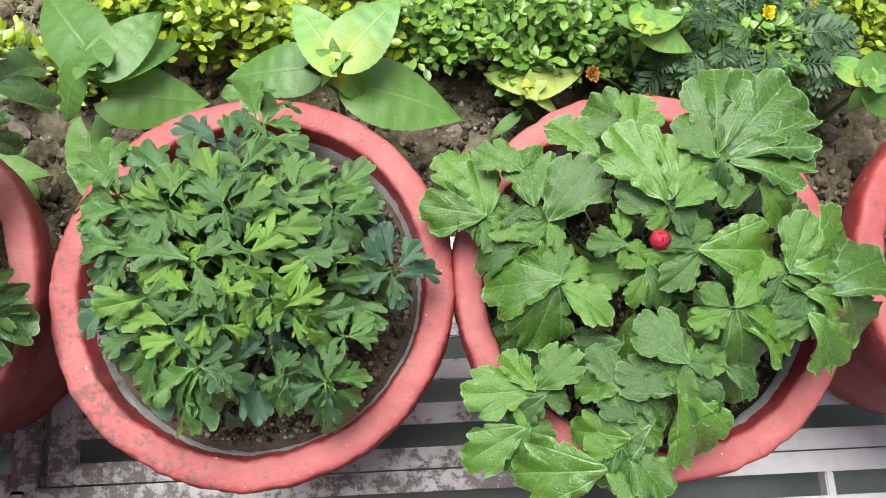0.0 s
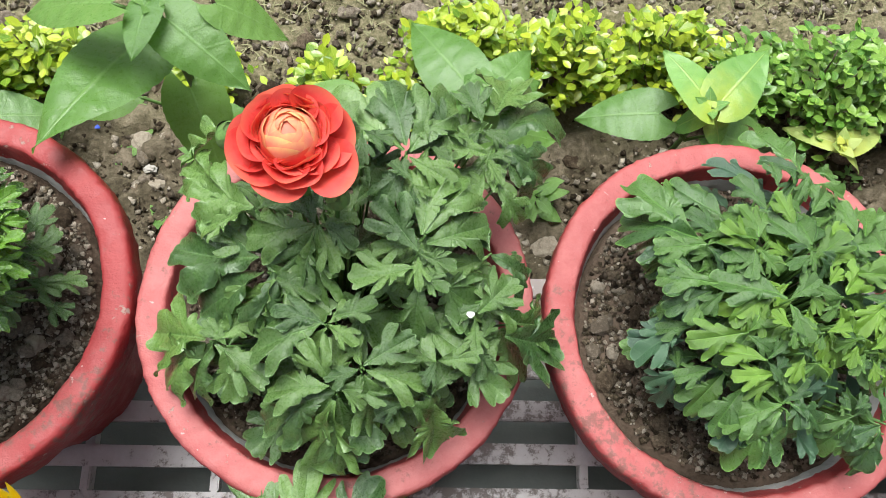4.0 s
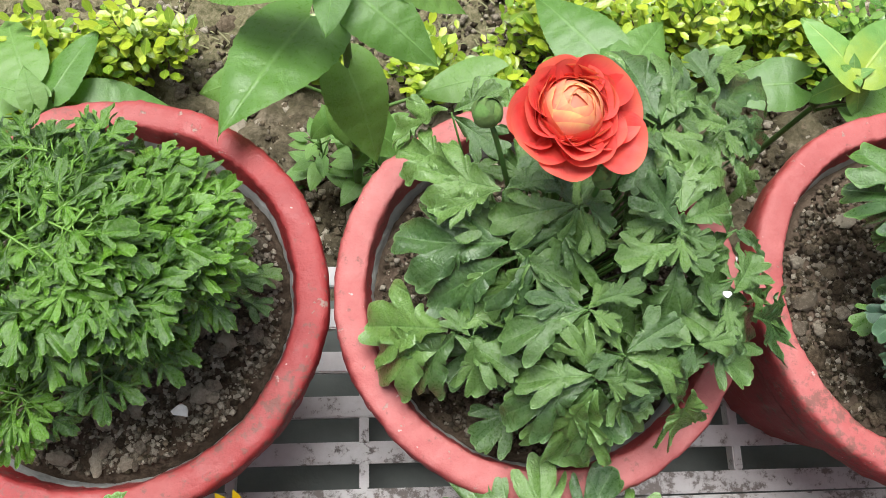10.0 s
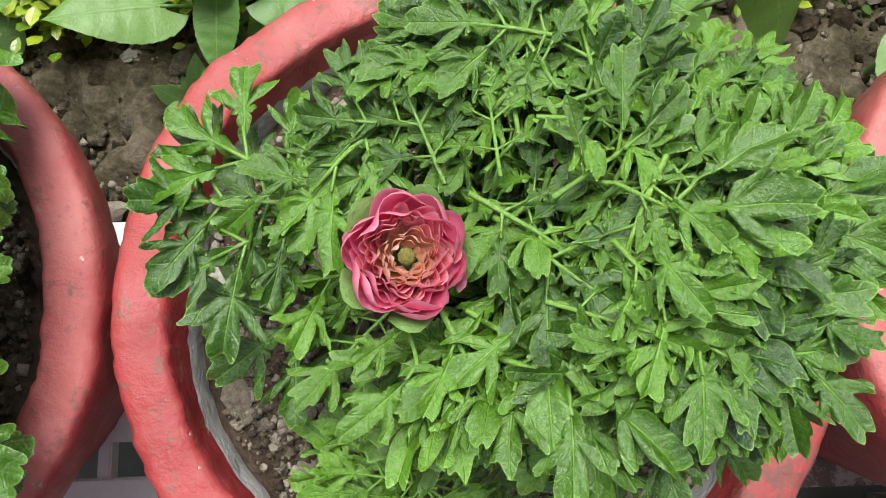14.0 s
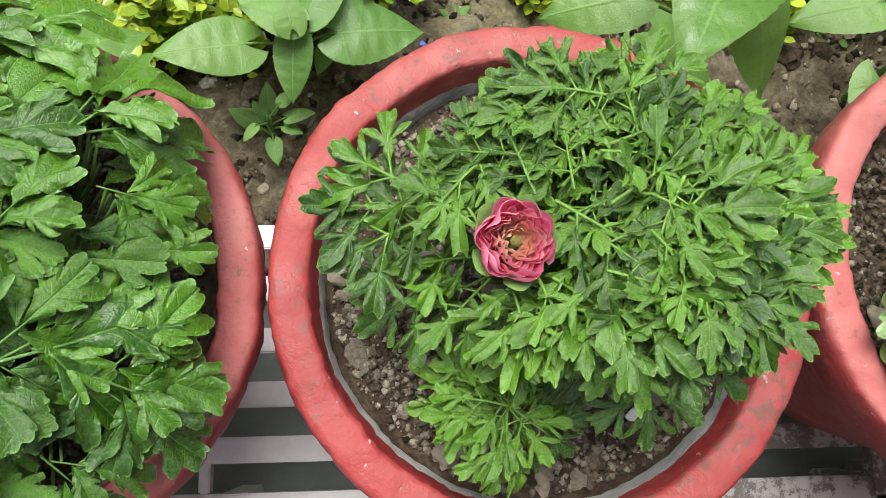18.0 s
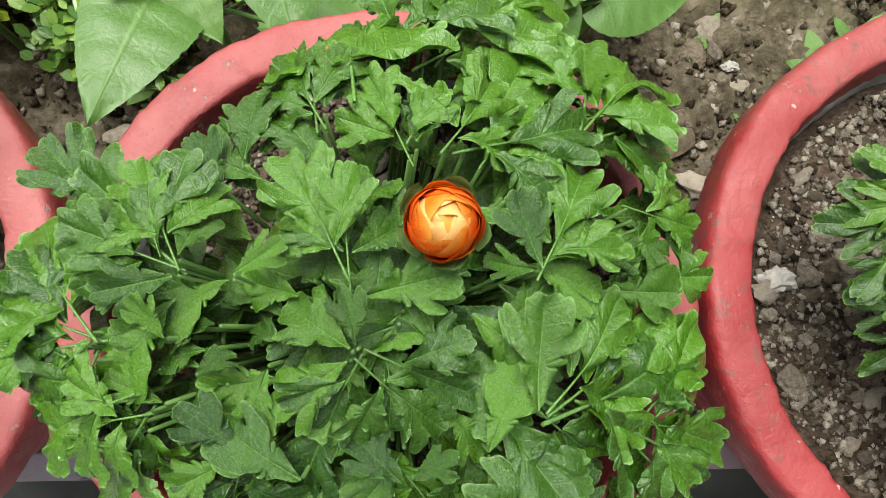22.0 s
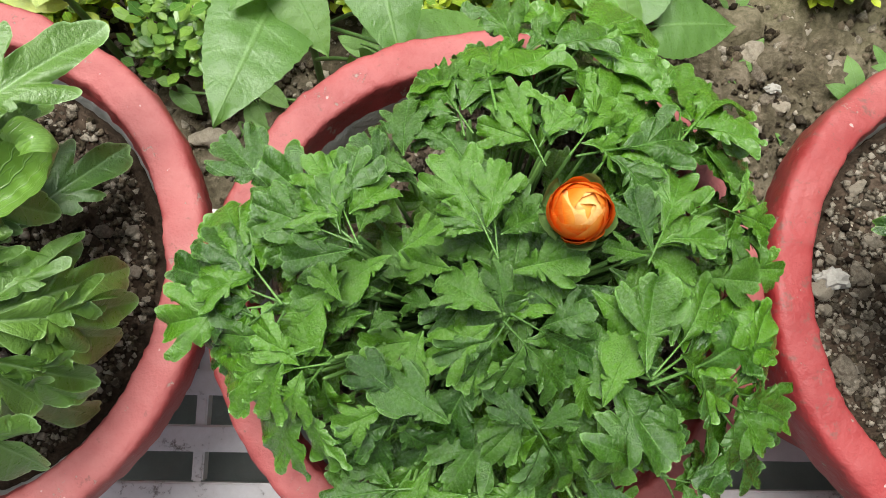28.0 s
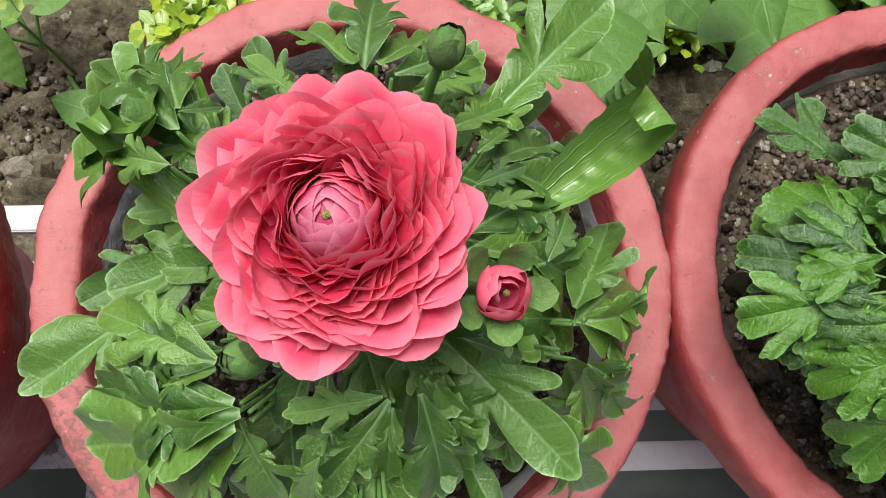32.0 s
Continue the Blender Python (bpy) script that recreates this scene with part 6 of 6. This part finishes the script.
def front_plant(i, rows, sets, label, seed):
    x0, y0 = FRONT[i]
    e = thing("pot_plant", label, "potted plant", (x0, y0, RIM - SOIL_DROP), "plants in the front row of pots")
    rng = random.Random(seed)
    for bx, by, bz, tx, ty, tz in rows:
        b, t = Vector((bx - x0, by - y0, bz + SOIL_DROP)), Vector((tx - x0, ty - y0, tz + SOIL_DROP))
        child("leaf", rng.choice(sets), e, lean(b, t, rng.uniform(-15, 15)))
        stalk(e, (b.x * 0.25, b.y * 0.25, 0.001), b, 0.0022, 0.0015, STEM, 0.0, "stalk", 6)
    return e


front_plant(0, [(0.30, -0.20, 0.0, 0.27, -0.135, 0.01), (0.32, -0.19, 0.01, 0.325, -0.130, 0.03), (0.34, -0.20, 0.0, 0.375, -0.138, 0.02), (0.36, -0.21, 0.0, 0.43, -0.170, 0.0), (0.28, -0.22, 0.0, 0.21, -0.180, 0.0), (0.31, -0.25, 0.02, 0.25, -0.2, 0.03), (0.34, -0.25, 0.02, 0.40, -0.21, 0.03), (0.32, -0.28, 0.03, 0.33, -0.21, 0.04), (0.29, -0.3, 0.02, 0.23, -0.27, 0.02), (0.36, -0.3, 0.02, 0.42, -0.27, 0.02)], SET3, "leafy grey-green plant in a front-row pot", 81)
front = front_plant(1, [(0.02, -0.20, -0.01, 0.024, -0.148, 0.012), (0.015, -0.21, 0.0, 0.02, -0.172, 0.02), (-0.03, -0.21, -0.01, -0.04, -0.172, 0.0), (-0.05, -0.25, 0.0, -0.1, -0.22, 0.01), (0.03, -0.26, 0.01, 0.07, -0.23, 0.02)], SET1, "leafy plant with a yellow flower in a front-row pot", 82)
c = Vector((0.108 + 0.014, -0.172 + 0.340, 0.005 + SOIL_DROP))
head, m = bloom(front, c, (-0.18, 0.55, 1), [], 83, "flower_head", "narrow lemon-yellow flower")
head.scale = (1.45, 1.45, 1.45)
rng = random.Random(84)
for k in range(5):
    me = ring_petal(rng, 0.002, 0.0075, -0.016, 0.026, radians(48), 0.05, LEMON, 11, 9, 0.003, 0.25, 0.0008, 0.55)
    child("petal", me, head, Matrix.Rotation(radians(72 * k + rng.uniform(-8, 8)), 4, "Z"))
on_stem(front, (0.03, 0.05, 0.0), c + Vector((0, -0.010, -0.012)))


# feathery plant with small orange and yellow blossoms
FEATHER = leaf_material("feathery_dark_leaf", (0.030, 0.080, 0.030), (0.085, 0.165, 0.060), (0.13, 0.22, 0.10), 0.45, 4, 0.1, 0.4, 0.1, fan=False)


def feather_meshes(count, seed):
    rng = random.Random(seed)
    made = []
    for _ in range(count):
        bits = [ribbon([(0, 0, 0), (0, 0.5, 0.03), (0, 0.95, -0.02)], [0.018, 0.013, 0.008])]
        for k in range(7):
            y = 0.16 + 0.12 * k
            for sgn in (-1, 1):
                bits.append(turned(blade(rng, wide=0.15, teeth=7, tooth=0.3, nu=14, half=1), (0, y, 0.02), sgn * rng.uniform(48, 66), 0.34 * math.sin(math.pi * (0.18 + 0.105 * k)) + 0.05, rng.uniform(-10, 10)))
        bits.append(turned(blade(rng, wide=0.15, teeth=7, tooth=0.3, nu=14, half=1), (0, 0.9, 0), 0, 0.22))
        made.append(mesh_of("leaf", *[joined(bits)[i] for i in (0, 1)], FEATHER, joined(bits)[2]))
    return made


FEATHERS = feather_meshes(4, 91)
feathery = thing("marigold_plant", "dark feathery-leaved marigold with small orange and yellow blossoms", "plant", (1.26, 0.37, 0), kind="")
rng = random.Random(92)
for k in range(120):
    a, q = rng.uniform(0, 6.283), math.sqrt(rng.random())
    b = Vector((math.cos(a) * q * 0.13, math.sin(a) * q * 0.06, 0.03 + 0.15 * (1 - 0.5 * q * q) * rng.uniform(0.4, 1.0)))
    h = a + rng.uniform(-1.0, 1.0)
    child("leaf", rng.choice(FEATHERS), feathery, lean(b, b + Vector((math.cos(h), math.sin(h), rng.uniform(-0.2, 0.7))) * rng.uniform(0.035, 0.06), rng.uniform(-30, 30)))
    if k % 4 == 0:
        stalk(feathery, (b.x * 0.25, b.y * 0.25, 0), b, 0.0022, 0.0014, STEM, 0.0, "stem", 6)
MARIGOLD = petal_material("marigold_orange_petal", (0.36, 0.13, 0.02), (0.52, 0.24, 0.05), (0.60, 0.34, 0.10))
YELLOW = petal_material("small_yellow_petal", (0.70, 0.55, 0.01), (0.82, 0.70, 0.02), (0.85, 0.75, 0.06))
for x, y, z, mat, r, note in ((1.056, 0.329, 0.12, MARIGOLD, 0.010, "faded orange marigold blossom"), (1.135, 0.300, 0.10, MARIGOLD, 0.009, "small orange blossom"), (1.356, 0.406, 0.15, YELLOW, 0.012, "small yellow blossom"), (1.262, 0.365, 0.20, YELLOW, 0.009, "small lime-yellow blossom")):
    at = Vector((x - 1.26, y - 0.37, z))
    k = r / 0.014
    hd, m = bloom(feathery, at, (0.1, -0.2, 1), [(6, 0.001, 0.006 * k, -0.006 * k, 0.004 * k, 34, 0.05, 0.001, mat), (8, 0.002, 0.010 * k, -0.006 * k, 0.002 * k, 27, 0.1, 0.001, mat), (9, 0.002, 0.014 * k, -0.006 * k, -0.002 * k, 24, 0.1, 0.001, mat)], int(x * 1000), "flower_head", note, 14)
    stalk(feathery, (at.x * 0.6, at.y * 0.6, 0.0), at + Vector((0, 0, -0.004)), 0.002, 0.0016, STEM, 0.0, "stem", 7)

# dry grass past the bed
GRASS = plain_material("dry_grass_blade", (0.11, 0.13, 0.045), (0.33, 0.31, 0.17), 8, 0.8)
rng = random.Random(95)
V, F = [], []
for k in range(20000):
    x, y = rng.uniform(-1.7, 2.0), 0.44 + 0.9 * rng.random() ** 1.3
    if rng.random() > 0.30 + 1.8 * (y - 0.44):
        continue
    a, L = rng.uniform(0, 6.283), rng.uniform(0.012, 0.035)
    d, w = Vector((math.cos(a), math.sin(a), rng.uniform(0.1, 0.9))).normalized() * L, Vector((-math.sin(a), math.cos(a), 0)) * 0.0011
    o, p0 = len(V), Vector((x, y, 0.004))
    V += [p0 - w, p0 + w, p0 + d * 0.6 + w * 0.8, p0 + d * 0.6 - w * 0.8, p0 + d + Vector((0, 0, -0.15 * L))]
    F += [(o, o + 1, o + 2, o + 3), (o + 3, o + 2, o + 4)]
grass = new("grass", mesh_of("grass", V, F, GRASS))
tagged(grass, "short dry tan grass beyond the soil bed", "grass", kind="stuff")

# small weeds in the bed
rng = random.Random(97)
for k in range(46):
    x, y = rng.uniform(-1.2, 1.5), rng.uniform(0.17, 0.50)
    e = thing("weed", "tiny green weed sprouting from the soil", "weed", (x, y, 0.004), "weeds in the bed")
    for q in range(rng.randint(6, 11)):
        a = rng.uniform(0, 6.283)
        b = Vector((math.cos(a), math.sin(a), 0.3)) * rng.uniform(0.002, 0.012)
        child("leaf", rng.choice(HEART), e, lean(b, b + Vector((math.cos(a), math.sin(a), rng.uniform(0.1, 0.8))) * rng.uniform(0.007, 0.015), rng.uniform(-20, 20)))

# leafy sprouts behind the pots
rng = random.Random(98)
for x, y, h, count, size in ((0.205, 0.265, 0.15, 18, 0.042), (0.135, 0.275, 0.11, 14, 0.036), (0.265, 0.255, 0.09, 12, 0.034), (-0.415, 0.275, 0.12, 14, 0.040), (-0.560, 0.265, 0.10, 12, 0.036), (0.560, 0.255, 0.08, 10, 0.034), (-0.215, 0.235, 0.08, 9, 0.034)):
    e = thing("sprout", "low leafy green sprout growing from the soil bed", "plant", (x, y, 0), "young plants in the bed")
    for q in range(count):
        a, k = rng.uniform(0, 6.283), q / count
        b = Vector((math.cos(a) * 0.012, math.sin(a) * 0.010, 0.015 + h * k))
        d = Vector((math.cos(a), math.sin(a), rng.uniform(0.0, 0.5))) * size * rng.uniform(0.7, 1.1) * (1.1 - 0.5 * k)
        child("leaf", rng.choice(HEART), e, lean(b + d * 0.35, b + d * 1.35, rng.uniform(-20, 20)))
        stalk(e, (0, 0, max(0.0, b.z - 0.02)), b + d * 0.38, 0.0014, 0.0010, STEM, 0.0, "leaf_stalk", 4)
    stalk(e, (0, 0, -0.008), (0, 0, h), 0.0022, 0.0014, STEM, 0.0, "stem", 5)

# scraps and pebbles
WHITE_BIT = plain_material("white_flake", (0.62, 0.60, 0.57), (0.80, 0.79, 0.76), 200, 0.6)
BLUE_BIT = plain_material("blue_plastic", (0.02, 0.06, 0.45), (0.05, 0.12, 0.62), 100, 0.35)
PEBBLE = [clod_mesh("pebble", plain_material("pale_pebble", (0.30, 0.285, 0.25), (0.46, 0.44, 0.39), 3, 0.8), 40, 3)]


def scrap(name, label, x, y, z, size, mat, seed):
    rng = random.Random(seed)
    b = bmesh.new()
    ring = [b.verts.new((math.cos(k * 0.785) * size * rng.uniform(0.6, 1.1), math.sin(k * 0.785) * size * rng.uniform(0.4, 0.8), rng.uniform(-0.1, 0.1) * size)) for k in range(8)]
    f = b.faces.new(ring)
    up = bmesh.ops.extrude_face_region(b, geom=[f])
    for v in up["geom"]:
        if isinstance(v, bmesh.types.BMVert):
            v.co.z += 0.0015
    me = bpy.data.meshes.new(name)
    b.to_mesh(me), b.free()
    me.materials.append(mat)
    ob = new(name, me)
    ob.location = (x, y, z)
    return tagged(ob, label, "litter")


scrap("flake", "white paint flake lying on the potting soil", 0.057, -0.086, RIM - 0.022, 0.008, WHITE_BIT, 1)
scrap("flake", "small white flake among the leaves", -0.772, -0.033, RIM - 0.006, 0.005, WHITE_BIT, 2)
scrap("flake", "small white flake lying on dark potting soil", 1.007, 0.106, RIM - 0.020, 0.005, WHITE_BIT, 3)
scrap("plastic_scrap", "scrap of blue plastic on the soil bed", -0.045, 0.350, 0.018, 0.005, BLUE_BIT, 4)
scrap("dropping", "white splash on a grey-green leaf", 0.439, -0.031, RIM + 0.105, 0.0035, WHITE_BIT, 5)
for x, y, z, size in ((0.034, 0.29, 0.014, 0.008), (-0.118, 0.011, RIM - 0.024, 0.009), (-0.29, 0.30, 0.012, 0.009)):
    pb = new("pebble", PEBBLE[0])
    pb.matrix_world = Matrix.Translation((x, y, z)) @ Matrix.Scale(size, 4)
    tagged(pb, "pale rounded pebble lying on the soil", "pebble", "pebbles on the soil")
